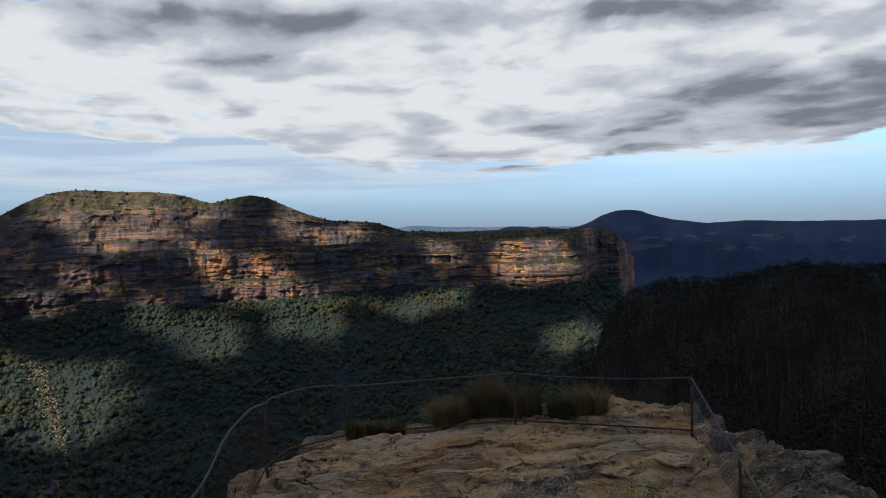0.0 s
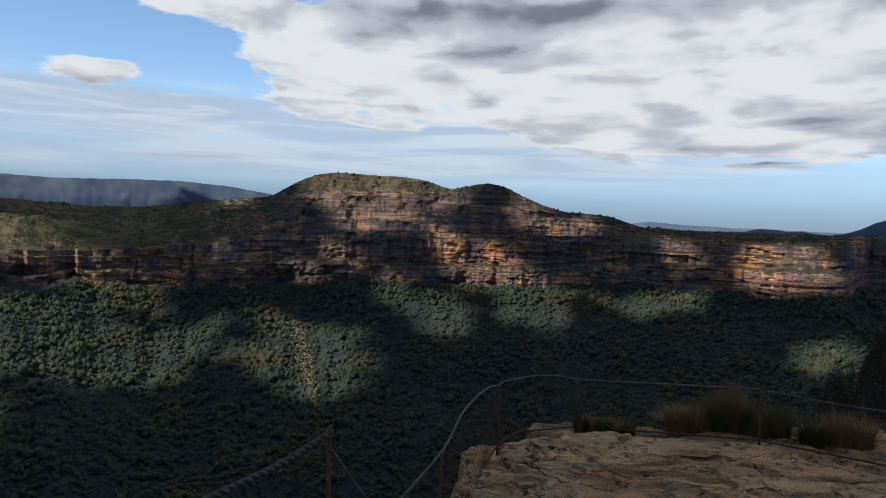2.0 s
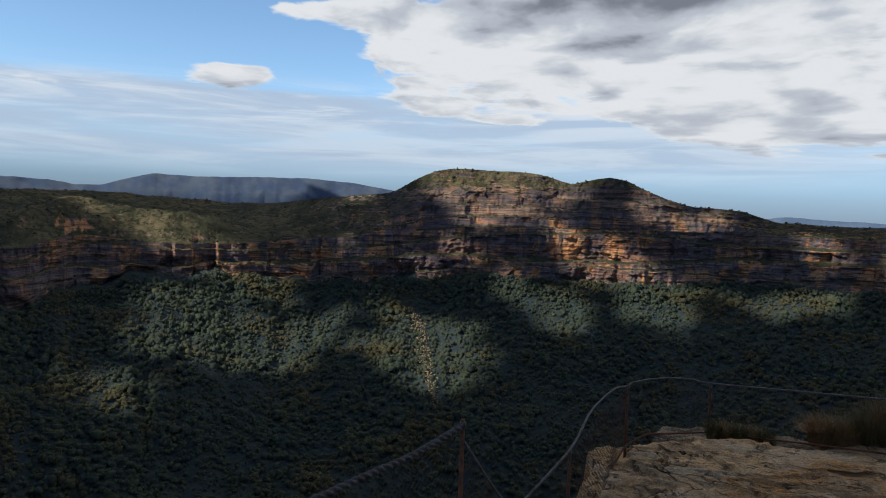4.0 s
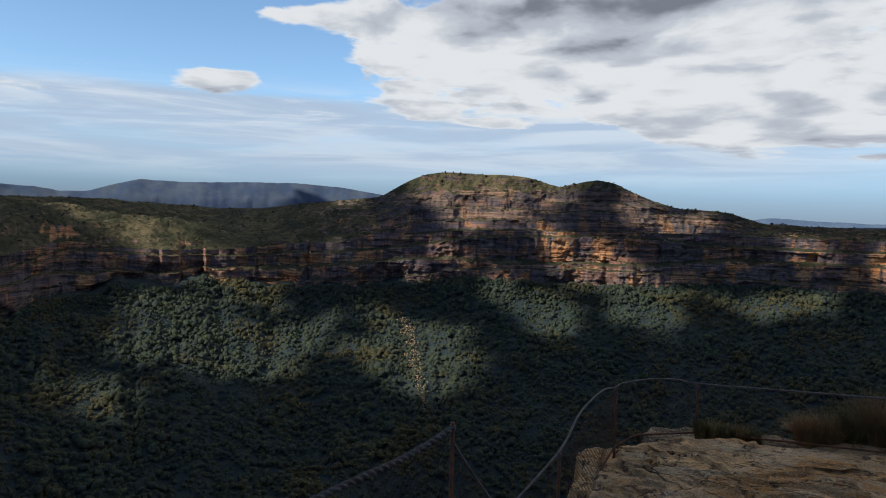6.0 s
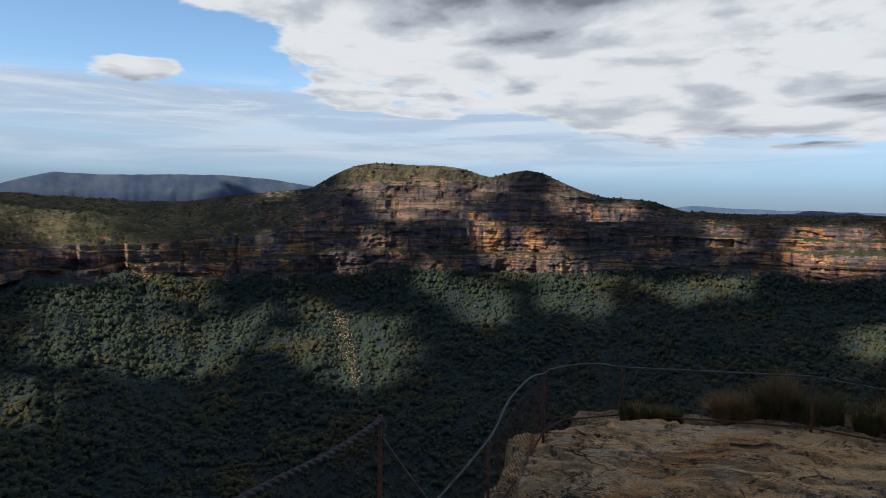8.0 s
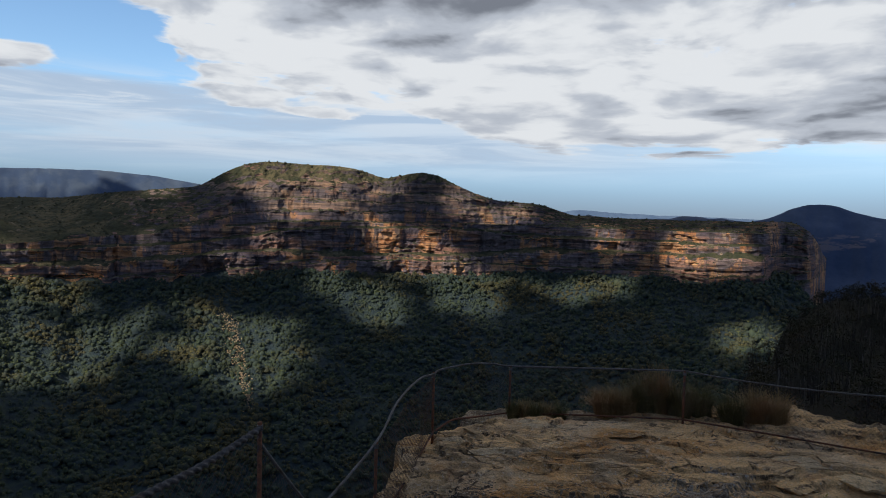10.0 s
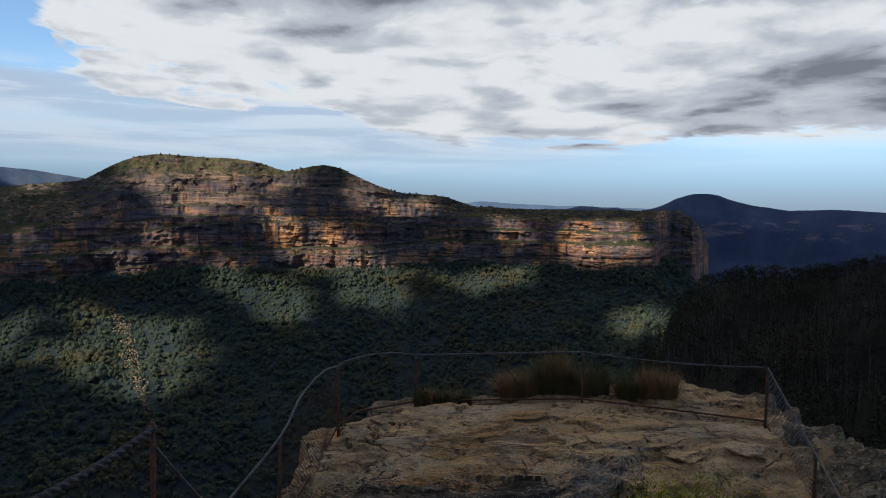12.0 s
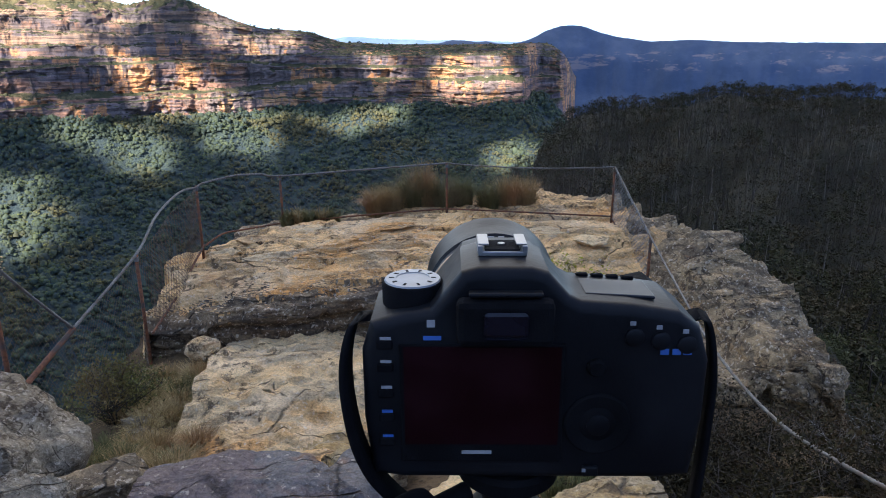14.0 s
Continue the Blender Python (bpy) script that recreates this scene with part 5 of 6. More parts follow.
rope("top_rope", smooth_path([tops["p0"] - np.array([0, 0, 0.06]), (-2.8, 3.8, 1.32), (-2.93, 3.1, 1.31), (-3.1, 2.0, 1.3), (-3.2, 0.9, 1.32)], 0.008), 0.025, ROPE)
rope("short_rope", sagging(tops["p0"] - np.array([-0.02, 0, 0.21]), JOIN, 0.02, 0.012), 0.013)
tube("rusty_end", sagging(JOIN, (-2.6, 4.5, 0.1), 0.0, 0.03), 0.025, RUST, fence, 8, label="rust-red bar end")


def bar(*knots, r=0.015):
    tube("bottom_rail", smooth_path(knots, 0.05), r, RUST, fence, 6, label="rusted bottom rail")


bar((-2.19, 6.85, -0.44), (-2.1, 8.0, -0.33), (-2.03, 8.7, -0.16), (-1.96, 9.15, -0.02), r=0.016)
bar((-1.96, 9.2, -0.05), (-1.75, 9.6, 0.02), (-1.5, 9.95, -0.02), (-0.94, 10.9, -0.17))
bar((-0.93, 10.9, -0.18), (0.36, 10.55, -0.01), (1.9, 10.2, 0.14))
bar((1.9, 10.2, 0.14), (3.18, 9.8, 0.12), (4.5, 9.25, 0.13))
bar((4.5, 9.25, 0.1), (4.42, 8.3, -0.18), (4.33, 7.45, -0.4))


def chain():
    kn = smooth_path([(4.33, 7.4, -0.42), (4.1, 6.6, -0.62), (3.85, 5.8, -0.8)], 0.05)
    link_ob = None
    for i, p in enumerate(kn[:-1]):
        th = np.linspace(0, 2 * math.pi, 9)
        ring = np.stack([0.016 * np.cos(th), 0.034 * np.sin(th), 0 * th], -1)
        d = Vector(kn[i + 1] - p)
        m = Matrix.Translation(Vector(p)) @ d.to_track_quat("Y", "Z").to_matrix().to_4x4() @ pose(0, 0, 0, 0, 90 * (i % 2), 0)
        if link_ob is None:
            link_ob = tube("chain_link", ring, 0.006, RUST, fence, 6, label="rusty orange chain")
        else:
            o = new("chain_link", link_ob.data)
            o.parent = fence
            o.matrix_basis = m
            continue
        link_ob.matrix_basis = m


chain()


def netting(a_top, b_top, a_low, b_low, cell, wire, mat, sag=0.0, bulge=0.0):
    """Diamond wire netting between four corners."""
    a_top, b_top, a_low, b_low = (np.array(v, float) for v in (a_top, b_top, a_low, b_low))
    L = np.linalg.norm(b_top - a_top)
    H = (np.linalg.norm(a_top - a_low) + np.linalg.norm(b_top - b_low)) / 2
    nu, nv = int(L / cell), max(2, int(H / cell))

    def at(u, v):
        p = (a_top * (1 - u) + b_top * u) * (1 - v) + (a_low * (1 - u) + b_low * u) * v
        p = p + np.array([0.02, -0.03, 0]) * math.sin(u * 9 + v * 4) * (0.3 + bulge)
        p[2] -= 4 * sag * u * (1 - u) * (1 - v)
        return p

    A, B = [], []
    for i in range(nu + 1):
        for j in range(nv):
            for s in (1, -1):
                k = i + s
                if 0 <= k <= nu and (i + j) % 2 == 0:
                    A.append(at(i / nu, j / nv)), B.append(at(k / nu, (j + 1) / nv))
                    if j + 2 <= nv:
                        A.append(at(k / nu, (j + 1) / nv)), B.append(at(i / nu, (j + 2) / nv))
    v, f = rods(np.array(A), np.array(B), wire, wire, 3)
    ob = from_arrays("wire_netting", v, f, mat, fence)
    ob["kind"] = "stuff"
    return ob


def low(k, z):
    p = tops[k].copy()
    p[2] = z
    return p


netting(tops["p1"], tops["p2"], (-2.1, 6.85, -0.5), (-2.0, 9.2, -0.12), 0.036, 0.0026, RUST_WIRE, bulge=1.0)
netting(tops["p2"], tops["p3"], (-2.0, 9.2, -0.1), low("p3", -0.2), 0.034, 0.0013, RUST_WIRE)
netting(tops["p3"], tops["p4"], low("p3", -0.22), low("p4", 0.13), 0.034, 0.0012, RUST_WIRE)
netting(tops["p4"], tops["p5"], low("p4", 0.12), low("p5", 0.07), 0.034, 0.0013, RUST_WIRE, sag=0.05)
netting(tops["p5"], tops["p6"], low("p5", 0.1), low("p6", -0.4), 0.04, 0.003, WIRE)
netting(JOIN, tops["p1"], (-2.4, 5.3, -0.6), low("p1", -0.6), 0.036, 0.0013, RUST_WIRE)
netting((-3.1, 2.0, 1.27), tops["p0"] - np.array([0, 0, 0.1]), (-3.1, 2.0, 0.2), (-2.68, 4.5, -0.25), 0.036, 0.0014, RUST_WIRE)
netting(tops["p0"] - np.array([0, 0, 0.2]), JOIN, (-2.68, 4.5, -0.25), JOIN - np.array([0, 0, 0.85]), 0.036, 0.0014, RUST_WIRE)

# ---------------------------------------------------------------- plants on the rock

def tussock(at, height, radius, count, mat, seed, label, lean=(0, 0)):
    """A grass tussock of arching blades."""
    rng = np.random.default_rng(seed)
    n = count
    ang = rng.uniform(0, 2 * math.pi, n)
    rad = radius * np.sqrt(rng.random(n)) * 0.42
    base = np.stack([np.cos(ang) * rad, np.sin(ang) * rad, np.zeros(n)], -1)
    out = np.stack([np.cos(ang + rng.normal(size=n) * 0.7), np.sin(ang + rng.normal(size=n) * 0.7), np.zeros(n)], -1)
    h = height * rng.uniform(0.45, 1.05, n)
    spread = radius * rng.uniform(0.1, 0.95, n)
    V = []
    w = rng.uniform(0.0030, 0.0065, n)
    side = np.stack([-out[:, 1], out[:, 0], np.zeros(n)], -1)
    for s in (0.0, 0.4, 0.75, 1.0):
        c = base + out * (spread * s ** 2)[:, None] + np.array([lean[0], lean[1], 0]) * (s ** 1.5 * h)[:, None]
        c[:, 2] += h * (s - 0.42 * s ** 3 * np.minimum(1.2, spread / radius))
        ww = (w * (1 - 0.85 * s))[:, None]
        V += [c - side * ww, c + side * ww]
    v = np.stack(V, 1)
    q = np.array([[0, 1, 3, 2], [2, 3, 5, 4], [4, 5, 7, 6]])
    f = q[None] + (np.arange(n) * 8)[:, None, None]
    ob = from_arrays("grass_tussock", v.reshape(-1, 3), f.reshape(-1, 4), mat)
    ob.location = at
    return tagged(ob, label, "grass", group="tussocks on the rock")


rngp = random.Random(5)
CLUMPS = [(0.75, 0.60, 0.42, 0), (1.05, 0.66, 0.45, 0), (1.4, 0.95, 0.42, 1), (1.62, 1.05, 0.38, 0), (1.95, 0.85, 0.42, 1), (2.3, 0.78, 0.40, 1), (2.75, 0.70, 0.36, 1), (3.15, 0.78, 0.40, 0), (3.5, 0.72, 0.42, 0)]
for i, (x, tall, wide, green) in enumerate(CLUMPS):
    tussock((x, 10.65 + 0.3 * rngp.random(), -0.1), tall, wide, 1100, GRASS_GREEN if green else GRASS, 30 + i, "tall arching tussock of dry straw-coloured grass behind the railing", (-0.04, 0))
for i in range(5):
    tussock((-0.85 + 0.2 * i, 10.75 + 0.15 * rngp.random(), -0.26), 0.42, 0.24, 500, GRASS if i % 2 else GRASS_GREEN, 60 + i, "low olive tussock grass along the rock edge")
for i in range(40):
    gx, gy = -2.3 + 1.05 * rngp.random(), 4.2 + 2.4 * rngp.random()
    tussock((gx, gy, float(approach_z(np.array(gx), np.array(gy))) - 0.02), 0.30, 0.26, 420, (STRAW, GRASS, GRASS, GRASS_GREEN)[i % 4], 70 + i, "short dry grass beside the slab")
for i in range(6):
    tussock((1.7 + 0.5 * rngp.random(), 3.4 + 0.9 * rngp.random(), -0.9), 0.4, 0.25, 300, GRASS_GREEN, 90 + i, "grass tuft in the gully")


def shrub(name, label, at, height, radius, stems, leaves, leaf, leaf_mat, seed, twiggy=0.5, lo=0.3):
    """Twiggy heath shrub: forking stems, fine twigs and small leaves."""
    rng = np.random.default_rng(seed)
    root = tagged(new(name), label, "shrub")
    root.location = at
    a, b, ra, rb, tips = [], [], [], [], []
    for i in range(stems):
        ang = rng.uniform(0, 2 * math.pi)
        p = np.array([0.06 * math.cos(ang), 0.06 * math.sin(ang), -0.1])
        d = np.array([math.cos(ang) * radius, math.sin(ang) * radius, height]) * rng.uniform(0.4, 0.7)
        q = p + d * 0.6 + rng.normal(size=3) * 0.05
        a.append(p), b.append(q), ra.append(0.011), rb.append(0.007)
        for j in range(4):
            e = q + np.array([rng.normal() * radius * 0.4, rng.normal() * radius * 0.4, rng.uniform(0.15, 0.5) * height])
            a.append(q), b.append(e), ra.append(0.007), rb.append(0.004)
            for k in range(4):
                t = e + np.array([rng.normal() * radius * 0.25, rng.normal() * radius * 0.25, rng.uniform(-0.02, 0.25) * height])
                a.append(e), b.append(t), ra.append(0.004), rb.append(0.0015)
                tips.append((e + t) / 2), tips.append(t)
    thin = 1.0 if leaves else 0.55
    v, f = rods(np.array(a), np.array(b), np.array(ra) * thin, np.array(rb) * thin, 4)
    from_arrays("branchwork", v, f, (TWIG if twiggy > 0.9 else BROWN_TWIG) if twiggy > 0.7 else BARK, root)
    tips = np.array(tips)
    if leaves:
        c = tips[rng.integers(0, len(tips), leaves)] + rng.normal(size=(leaves, 3)) * radius * 0.13
        c = c[c[:, 2] > lo * height * rng.uniform(0.6, 1.2, len(c))]
        v, f = cards(c, rng.uniform(0.6, 1.3, len(c)) * leaf, rng)
        from_arrays("foliage", v, f, leaf_mat, root)
    return root


shrub("heath_shrub", "low twiggy olive-green shrub growing in the rock cleft", (1.75, 6.2, -1.2), 0.8, 0.75, 16, 6500, 0.018, GULLY_LEAF, 101, lo=0.15)
shrub("heath_shrub", "low twiggy olive-green shrub growing in the rock cleft", (2.35, 5.9, -1.2), 0.75, 0.6, 12, 4500, 0.018, GULLY_LEAF, 102, lo=0.15)
for i, (x, y) in enumerate([(1.5, 6.05), (1.85, 5.75), (2.3, 5.75), (2.1, 6.15)]):
    shrub("heath_shrub", "bare twiggy grey-brown shrub in the shaded gully", (x, y, float(approach_z(np.array(x), np.array(y)))), 0.85, 0.5, 14, 1500, 0.016, GULLY_LEAF, 140 + i, 0.8, lo=0.2)
shrub("lime_shrub", "bright yellow-green shrub against the platform", (2.42, 6.5, -0.95), 1.25, 0.60, 10, 6800, 0.024, LIME_LEAF, 103, lo=0.66)
shrub("heath_shrub", "low green shrub beside the railing post", (-2.4, 5.85, -0.95), 0.65, 0.42, 16, 7000, 0.018, GREEN_LEAF, 104, lo=0.1)
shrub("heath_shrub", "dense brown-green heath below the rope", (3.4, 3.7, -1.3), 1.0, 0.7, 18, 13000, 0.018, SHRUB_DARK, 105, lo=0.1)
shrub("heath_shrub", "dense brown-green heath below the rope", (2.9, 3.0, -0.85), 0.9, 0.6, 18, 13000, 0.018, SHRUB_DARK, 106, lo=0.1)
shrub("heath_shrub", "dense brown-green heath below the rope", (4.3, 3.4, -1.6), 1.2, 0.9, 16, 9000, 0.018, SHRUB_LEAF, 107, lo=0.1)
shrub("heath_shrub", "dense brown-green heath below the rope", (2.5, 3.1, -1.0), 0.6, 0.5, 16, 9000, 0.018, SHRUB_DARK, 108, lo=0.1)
for i in range(16):
    sx, sy = 2.7 + 2.6 * rngp.random(), 0.4 + 3.4 * rngp.random()
    shrub("heath_shrub", "dense brown-green heath on the slope beside the rope", (sx, sy, float(approach_z(np.array(sx), np.array(sy))) - 0.45), 0.62, 0.6, 14, 6500, 0.017, SHRUB_LEAF, 120 + i, lo=0.05)
for i, (x, y, z) in enumerate([(4.1, 2.95, -0.6), (4.5, 3.2, -0.75), (3.9, 2.5, -0.4)]):
    shrub("dead_shrub", "bleached bare twigs of a dead shrub", (x, y, z), 0.7, 0.5, 4, 0, 0, None, 109 + 7 * i, 1.0)

# ---------------------------------------------------------------- the camera on its tripod

def plain(name, color, rough, metal=0.0, spec=0.5, grain=400.0, relief=0.15, coat=0.0):
    m, n, pos = material(name)
    f = n.noise(pos, grain, 3.0, 0.6)
    g = n.noise(pos, grain * 0.06, 4.0, 0.6)
    col = n.mix(n.step(g, 0.35, 0.7), color, tuple(min(1, v * 1.5 + 0.002) for v in color))
    finish(n, col, n.step(g, 0.3, 0.7, rough * 0.85, min(1, rough * 1.2)), f, relief, 0.0006, metal=metal, spec=spec, **{"Coat Weight": coat})
    return m


BLACK = plain("black_magnesium", (0.0046, 0.005, 0.0062), 0.42, spec=0.10)
RUBBER = plain("black_rubber", (0.0028, 0.0028, 0.0034), 0.8, spec=0.06, grain=900.0, relief=0.5)
# the red lean of this base colour imitates a faint reflection on the display
SCREEN = plain("dark_screen", (0.008, 0.0015, 0.0026), 0.22, spec=0.08, relief=0.0)
CHROME = plain("brushed_metal", (0.21, 0.21, 0.21), 0.45, 0.9)
DIAL_TOP = plain("silver_dial", (0.17, 0.175, 0.18), 0.45, 0.3)
WHITE_MARK = plain("white_print", (0.17, 0.175, 0.18), 0.5, relief=0.0)
BLUE_MARK = plain("blue_print", (0.02, 0.075, 0.26), 0.5, relief=0.0)
GOLD = plain("gold_ring", (0.30, 0.20, 0.12), 0.4, 0.5)
LCD_GREY = plain("top_display", (0.013, 0.0145, 0.017), 0.4, spec=0.14, relief=0.0)
GLASS = plain("front_element", (0.004, 0.004, 0.008), 0.06, spec=0.25, relief=0.0)


def mm(*v):
    return tuple(c / 1000 for c in v)


def box(name, size, at, mat, parent, bevel=0.001, label="", segments=2, turn=(0, 0, 0)):
    bm = bmesh.new()
    bmesh.ops.create_cube(bm, size=1.0)
    bmesh.ops.scale(bm, vec=mm(*size), verts=bm.verts)
    if bevel:
        bmesh.ops.bevel(bm, geom=bm.edges[:], offset=bevel, segments=segments, affect="EDGES", profile=0.5)
    bmesh.ops.transform(bm, matrix=pose(*mm(*at), *turn), verts=bm.verts)
    return part(name, bm, mat, parent, label, smooth=False)


def lathe(name, profile, at, axis, mat, parent, label="", n=48):
    """Profile (radius, height) in millimetres turned about an axis."""
    V, F = [], []
    for r, h in profile:
        for k in range(n):
            t = 2 * math.pi * k / n
            V.append((r * math.cos(t) / 1000, r * math.sin(t) / 1000, h / 1000))
    for i in range(len(profile) - 1):
        for k in range(n):
            F.append((i * n + k, i * n + (k + 1) % n, (i + 1) * n + (k + 1) % n, (i + 1) * n + k))
    V = np.array(V)
    rot = np.array(Euler([radians(a) for a in axis]).to_matrix())
    ob = from_arrays(name, V @ rot.T + np.array(mm(*at)), np.array(F), mat, parent, False)
    for p in ob.data.polygons:
        p.use_smooth = True
    ob.data.set_sharp_from_angle(angle=radians(35))
    return tagged(ob, label) if label else ob


def outline(points, y0, y1, mat, name, parent, bevel=0.006, taper=1.0):
    """A silhouette in x and z, in millimetres, drawn out in depth and rounded."""
    bm = bmesh.new()
    cx = sum(p[0] for p in points) / len(points)
    cz = sum(p[1] for p in points) / len(points)
    a = [bm.verts.new(mm(x, y0, z)) for x, z in points]
    b = [bm.verts.new(mm(cx + (x - cx) * taper, y1, cz + (z - cz) * taper)) for x, z in points]
    n = len(points)
    back, front = bm.faces.new(a), bm.faces.new(b[::-1])
    for i in range(n):
        bm.faces.new((a[(i + 1) % n], a[i], b[i], b[(i + 1) % n]))
    bmesh.ops.recalc_face_normals(bm, faces=bm.faces[:])
    rims = [e for e in bm.edges if e in back.edges[:] or e in front.edges[:]]
    bmesh.ops.bevel(bm, geom=rims, offset=bevel, segments=4, affect="EDGES", profile=0.5)
    ob = part(name, bm, mat, parent)
    for p in ob.data.polygons:
        p.use_smooth = True
    ob.data.set_sharp_from_angle(angle=radians(28))
    return ob


DSLR_AT = pose(0.193, -0.812, 2.663, 0, 0, -9.4)


def dslr():
    ob = tagged(new("camera_body_kit"), "black digital reflex camera with a wide lens on its tripod", "camera")
    hump = -17
    body = outline([(-74, 2), (-77, 30), (-77, 62), (-73, 75), (-60, 79), (hump - 31, 81), (hump - 26, 87), (hump - 18, 97), (hump - 11, 99), (hump + 11, 99), (hump + 18, 97), (hump + 27, 87), (hump + 32, 84.5), (36, 83), (56, 80), (65, 73), (70, 58), (70, 30), (67, 2), (55, 0), (-60, 0)], 0, 44, BLACK, "body", ob, 0.005)
    outline([(39, 4), (39, 73), (56, 77), (65, 70), (70, 56), (70, 8)], 20, 72, RUBBER, "grip", ob, 0.010)
    outline([(hump - 33, 40), (hump - 30, 80), (hump - 18, 95), (hump - 11, 97), (hump + 11, 97), (hump + 18, 95), (hump + 30, 80), (hump + 33, 40)], 30, 66, BLACK, "prism", ob, 0.006, 0.9)
    # lens
    lens = lathe("lens", [(34, 0), (36, 4), (37, 14), (37, 30), (38.5, 32), (39, 52), (38.2, 54), (38.5, 70), (40, 72), (40.2, 92), (41, 98), (41, 106), (39.5, 106), (38, 98), (36, 90), (0, 84)], (hump + 3, 52, 40), (-90, 0, 0), BLACK, ob)
    lathe("focus_ring", [(39.2, 34), (39.6, 35), (39.6, 50), (39.2, 51)], (hump + 3, 52, 40), (-90, 0, 0), RUBBER, lens, "ribbed rubber ring")
    lathe("gold_ring", [(38.9, 58.5), (39.3, 59), (39.3, 61.5), (38.9, 62)], (hump + 3, 52, 40), (-90, 0, 0), GOLD, lens, "thin gold ring")
    lathe("front_glass", [(35, 88), (20, 92), (0, 93)], (hump + 3, 52, 40), (-90, 0, 0), GLASS, lens, "dark front glass")
    for k in (-8, -2, 4):
        box("lens_mark", (3.5, 0.6, 1.2), (hump + 3 + k, 52 + 68, 40 + 38.6), WHITE_MARK, lens, 0)
    # hot shoe
    shoe = box("hot_shoe", (21, 18, 2.0), (hump, 27, 100.0), CHROME, ob, 0.0004, "bright metal accessory shoe")
    for s in (-1, 1):
        box("shoe_rail", (2.2, 18, 3.6), (hump + s * 9.6, 27, 101.8), CHROME, shoe, 0.0004)
        box("shoe_lip", (4.6, 16, 0.8), (hump + s * 8.2, 27.5, 103.8), CHROME, shoe, 0.0002)
    box("shoe_bed", (15, 15, 0.6), (hump, 27, 101.3), RUBBER, shoe, 0)
    lathe("contact", [(1.6, 0), (1.6, 0.4), (0, 0.4)], (hump, 28, 101.7), (0, 0, 0), CHROME, shoe, n=16)
    # mode dial
    dial = lathe("mode_dial", [(13, 0), (13.4, 0.5), (13.4, 9), (12.8, 10.2), (12.0, 10.6)], (-56, 21, 77), (0, 0, 0), RUBBER, ob, "ribbed black dial", 40)
    lathe("dial_cap", [(12.4, 10.5), (12.0, 11.2), (7.5, 11.4), (7.2, 11.0), (0, 11.0)], (-56, 21, 77), (0, 0, 0), DIAL_TOP, dial, "silver dial top with symbols", 40)
    for k in range(10):
        t = k * 0.63
        box("dial_mark", (2.2, 1.1, 0.2), (-56 + 9.2 * math.cos(t), 21 + 9.2 * math.sin(t), 88.35), RUBBER, dial, 0, turn=(0, 0, math.degrees(t)))
    # back
    box("eyepiece", (40, 9, 20), (hump, -3.5, 78), RUBBER, ob, 0.003, "black rubber eyecup")
    box("viewfinder", (19, 2, 12), (hump, -7.6, 78), GLASS, ob, 0.002, "dark glass viewfinder")
    box("brow", (30, 5, 2), (hump, -4, 90), BLACK, ob, 0.0008)
    screen = box("screen", (70, 1.6, 56), (-26, -0.6, 38.5), RUBBER, ob, 0.0006)
    box("display", (66, 0.5, 46), (-26, -1.5, 42.5), SCREEN, screen, 0, "dark glossy display")
    box("name_strip", (13, 0.3, 1.6), (-28, -1.6, 15.5), WHITE_MARK, screen, 0)
    for k, z in enumerate((69, 58.5, 46.5, 35, 23)):
        b = box("button", (7, 1.6, 4.2), (-67, -0.5, z - 3), RUBBER, ob, 0.0008)
        box("button_mark", (4.6, 0.3, 1.3), (-66.5, -0.8, z), WHITE_MARK if k < 3 else BLUE_MARK, b, 0)
    box("print_mark", (3.4, 0.3, 3.2), (-47.5, -0.3, 75.5), WHITE_MARK, ob, 0, "white symbol")
    box("print_mark", (7.5, 0.3, 1.8), (-47, -0.3, 69), BLUE_MARK, ob, 0, "blue symbol")
    wheel = lathe("rear_wheel", [(14.5, 0), (14.5, 1.2), (13.6, 2.0), (10, 1.6), (8, 1.0), (7, 1.6), (0, 1.7)], (24, 0.2, 29), (90, 0, 0), RUBBER, ob, "ribbed thumb wheel", 40)
    lathe("set_button", [(5, 0), (5, 2.2), (4, 2.6), (0, 2.6)], (24, 0, 29), (90, 0, 0), BLACK, wheel, n=24)
    lathe("joystick", [(4, 0), (4, 2), (3, 3.2), (0, 3.4)], (22, 0, 56), (90, 0, 0), RUBBER, ob, n=20)
    for x in (37, 48, 59):
        b = lathe("thumb_button", [(4, 0), (4, 1.2), (3, 1.8), (0, 1.8)], (x, 0, 70 - (x - 35) * 0.15), (90, 0, 0), BLACK, ob, n=20)
        box("button_mark", (4.4 if x == 35 else 2.4, 0.3, 1.8), (x - 1, -0.2, 76 - (x - 35) * 0.16), WHITE_MARK, b, 0)
    for x in (50, 55, 59.5):
        box("print_mark", (3.6, 0.3, 2.6), (x, -0.3, 63), BLUE_MARK, ob, 0, "blue symbol")
    box("switch", (7, 2.5, 5), (22, -1, 6), BLACK, ob, 0.001)
    box("print_mark", (1.6, 0.3, 1.6), (19, -2.4, 7), WHITE_MARK, ob, 0, "white symbol")
    # top
    box("top_display", (30, 20, 1.6), (33, 22, 83.0), LCD_GREY, ob, 0.0006, "grey top display", turn=(0, 3, 0))
    for x in (21, 28, 35, 42):
        box("top_button", (5.5, 3.2, 2.2), (x, 37, 84.2 - (x - 21) * 0.07), RUBBER, ob, 0.0008)
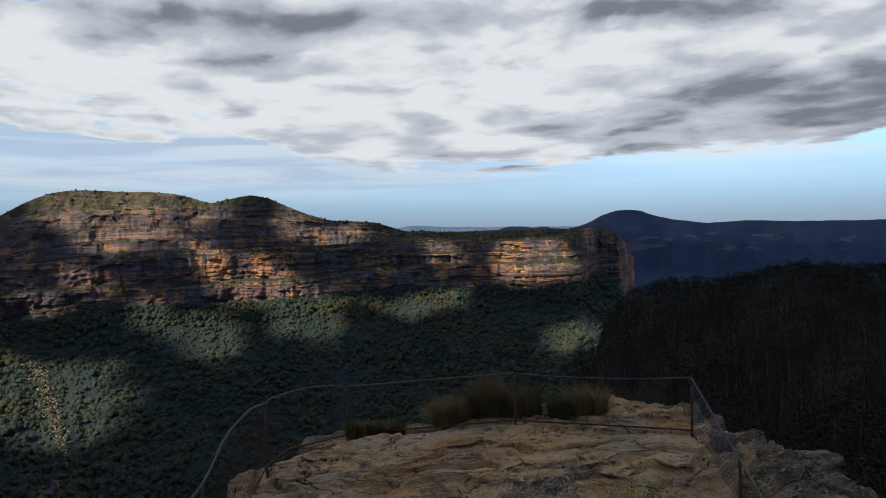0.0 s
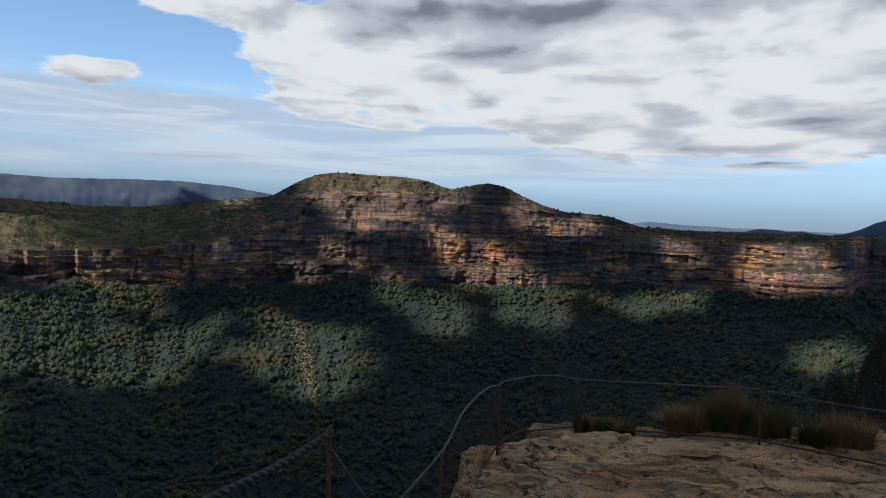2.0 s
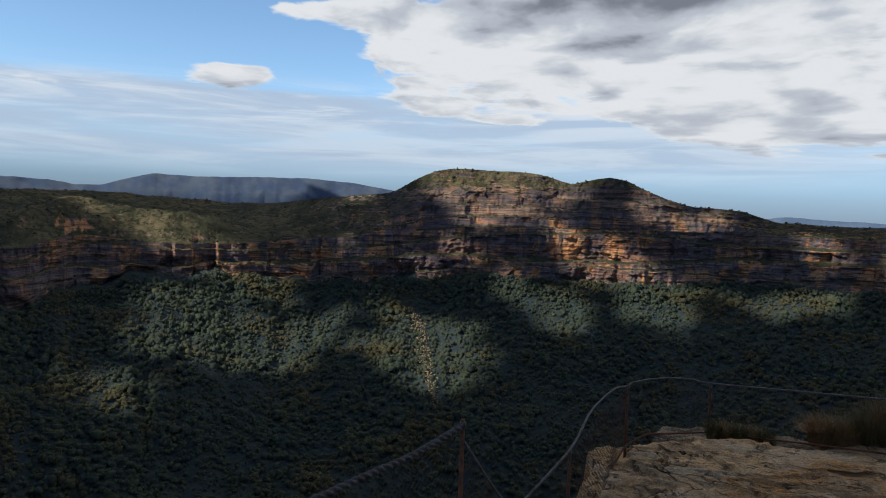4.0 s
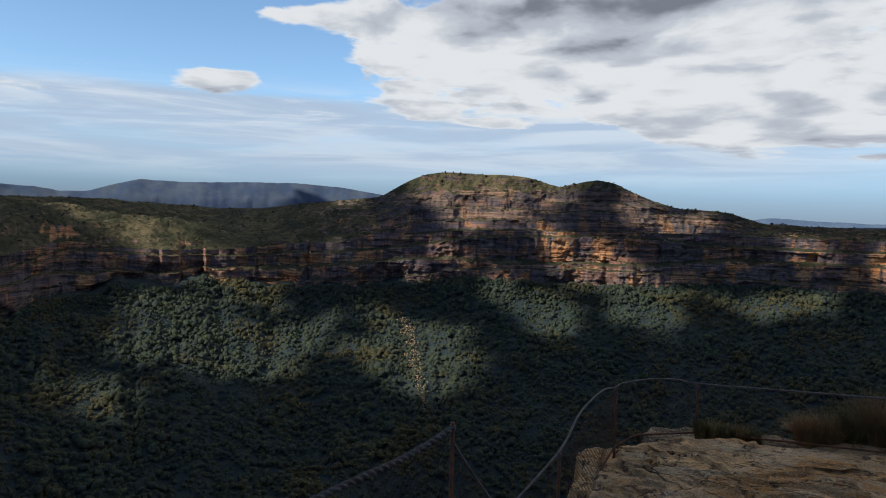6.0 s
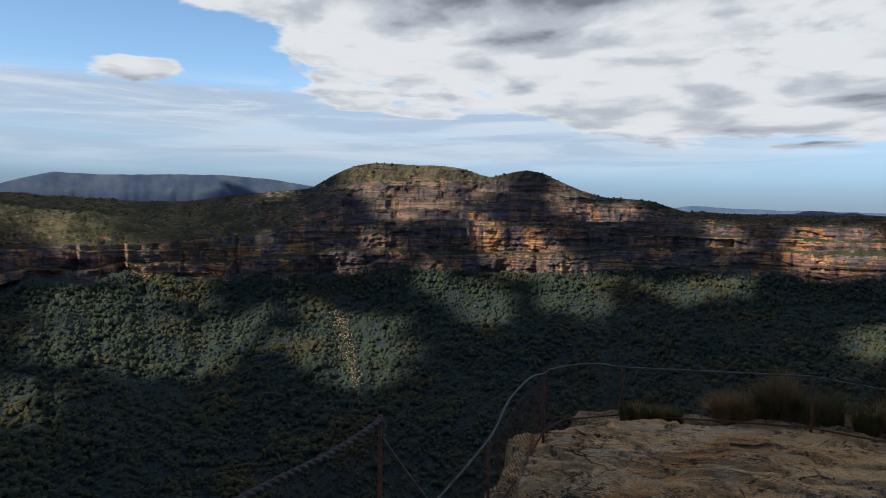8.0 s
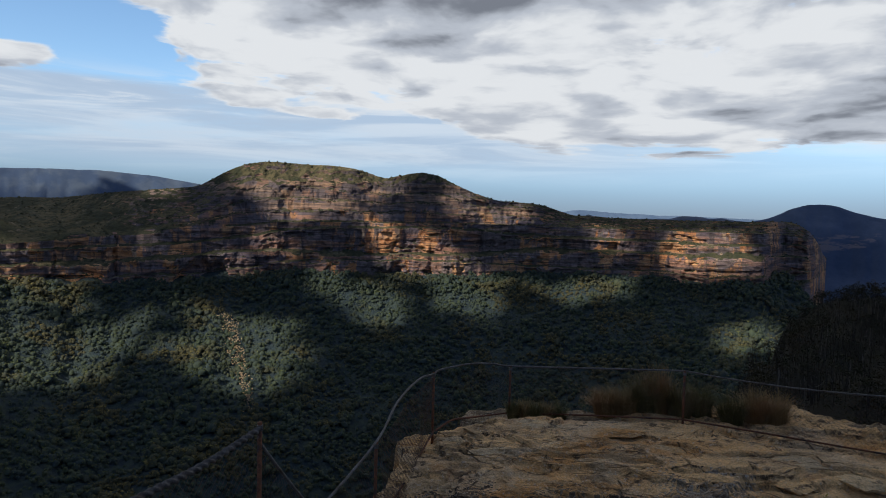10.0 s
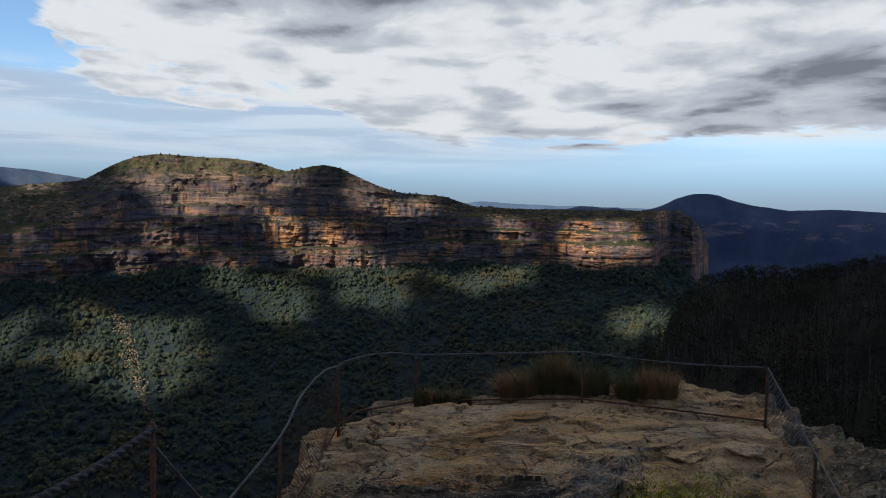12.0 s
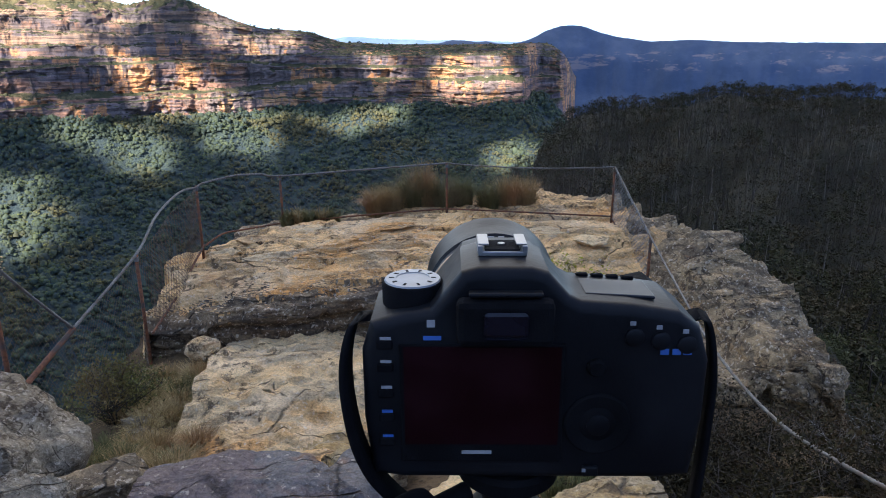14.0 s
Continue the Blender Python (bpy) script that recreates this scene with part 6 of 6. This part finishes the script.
    # strap
    for x, knots in ((-79, [(-75, 22, 70), (-81, 14, 71), (-84, 4, 58), (-83, 0, 38), (-78, 0, 14), (-67, 4, -8), (-40, 12, -40)]), (79, [(67, 22, 70), (73, 18, 71), (75.5, 12, 50), (75, 10, 20), (73, 10, -20), (69, 14, -60)])):
        path = smooth_path([mm(*k) for k in knots], 0.003)
        d = np.gradient(path, axis=0)
        side = np.array([0.15, 1.0, 0.0]) * 0.0065
        top = np.stack([path - side, path + side], 1)
        thick = np.array([0.0011, 0, 0])
        ring = np.stack([path - side - thick, path + side - thick, path + side + thick, path - side + thick], 1)
        n = len(path)
        i = np.arange(n * 4).reshape(n, 4)
        j = np.roll(i, -1, 1)
        f = np.stack([i[:-1], j[:-1], j[1:], i[1:]], -1).reshape(-1, 4)
        from_arrays("strap", ring.reshape(-1, 3), f, RUBBER, ob)
    ob.matrix_basis = DSLR_AT
    return ob


dslr()


def tripod():
    ob = tagged(new("tripod"), "black tripod with ball head under the camera", "tripod")
    c = DSLR_AT @ Vector(mm(-12, 24, 0))
    lathe("plate", [(0, -2), (22, -2), (24, -4), (24, -10), (0, -10)], (0, 0, 0), (0, 0, 0), RUBBER, ob)
    head = lathe("ball_head", [(14, -10), (14, -20), (12, -26), (20, -34), (24, -46), (24, -70), (20, -84), (26, -88), (26, -100), (0, -100)], (0, 0, 0), (0, 0, 0), BLACK, ob)
    lathe("knob", [(5, 0), (5, 22), (11, 22), (12, 26), (12, 40), (9, 42), (0, 42)], (-22, -10, -14), (90, 0, -60), RUBBER, head, "ribbed black locking knob", 20)
    lathe("column", [(14, -100), (14, -430), (0, -430)], (0, 0, 0), (0, 0, 0), BLACK, ob)
    lathe("collar", [(30, -150), (34, -160), (34, -190), (28, -200)], (0, 0, 0), (0, 0, 0), BLACK, ob)
    for k in range(3):
        t = radians(90 + 120 * k)
        a = np.array([0.03 * math.cos(t), 0.03 * math.sin(t), -0.17])
        foot = np.array([0.50 * math.cos(t), 0.50 * math.sin(t), 0.0])
        gz = float(approach_z(np.array(c.x + foot[0]), np.array(c.y + foot[1]))) - c.z
        b = np.array([foot[0], foot[1], gz])
        m1 = a + (b - a) * 0.5
        leg = tube("leg", [a, (a + m1) / 2, m1], 0.014, BLACK, ob, 12)
        tube("lower_leg", [m1, (m1 + b) / 2, b], 0.010, BLACK, leg, 12)
        lathe("clamp", [(16, -14), (17, -12), (17, 12), (16, 14)], m1 * 1000, (0, 0, 0), RUBBER, leg, n=16)
    ob.location = c
    return ob


tripod()
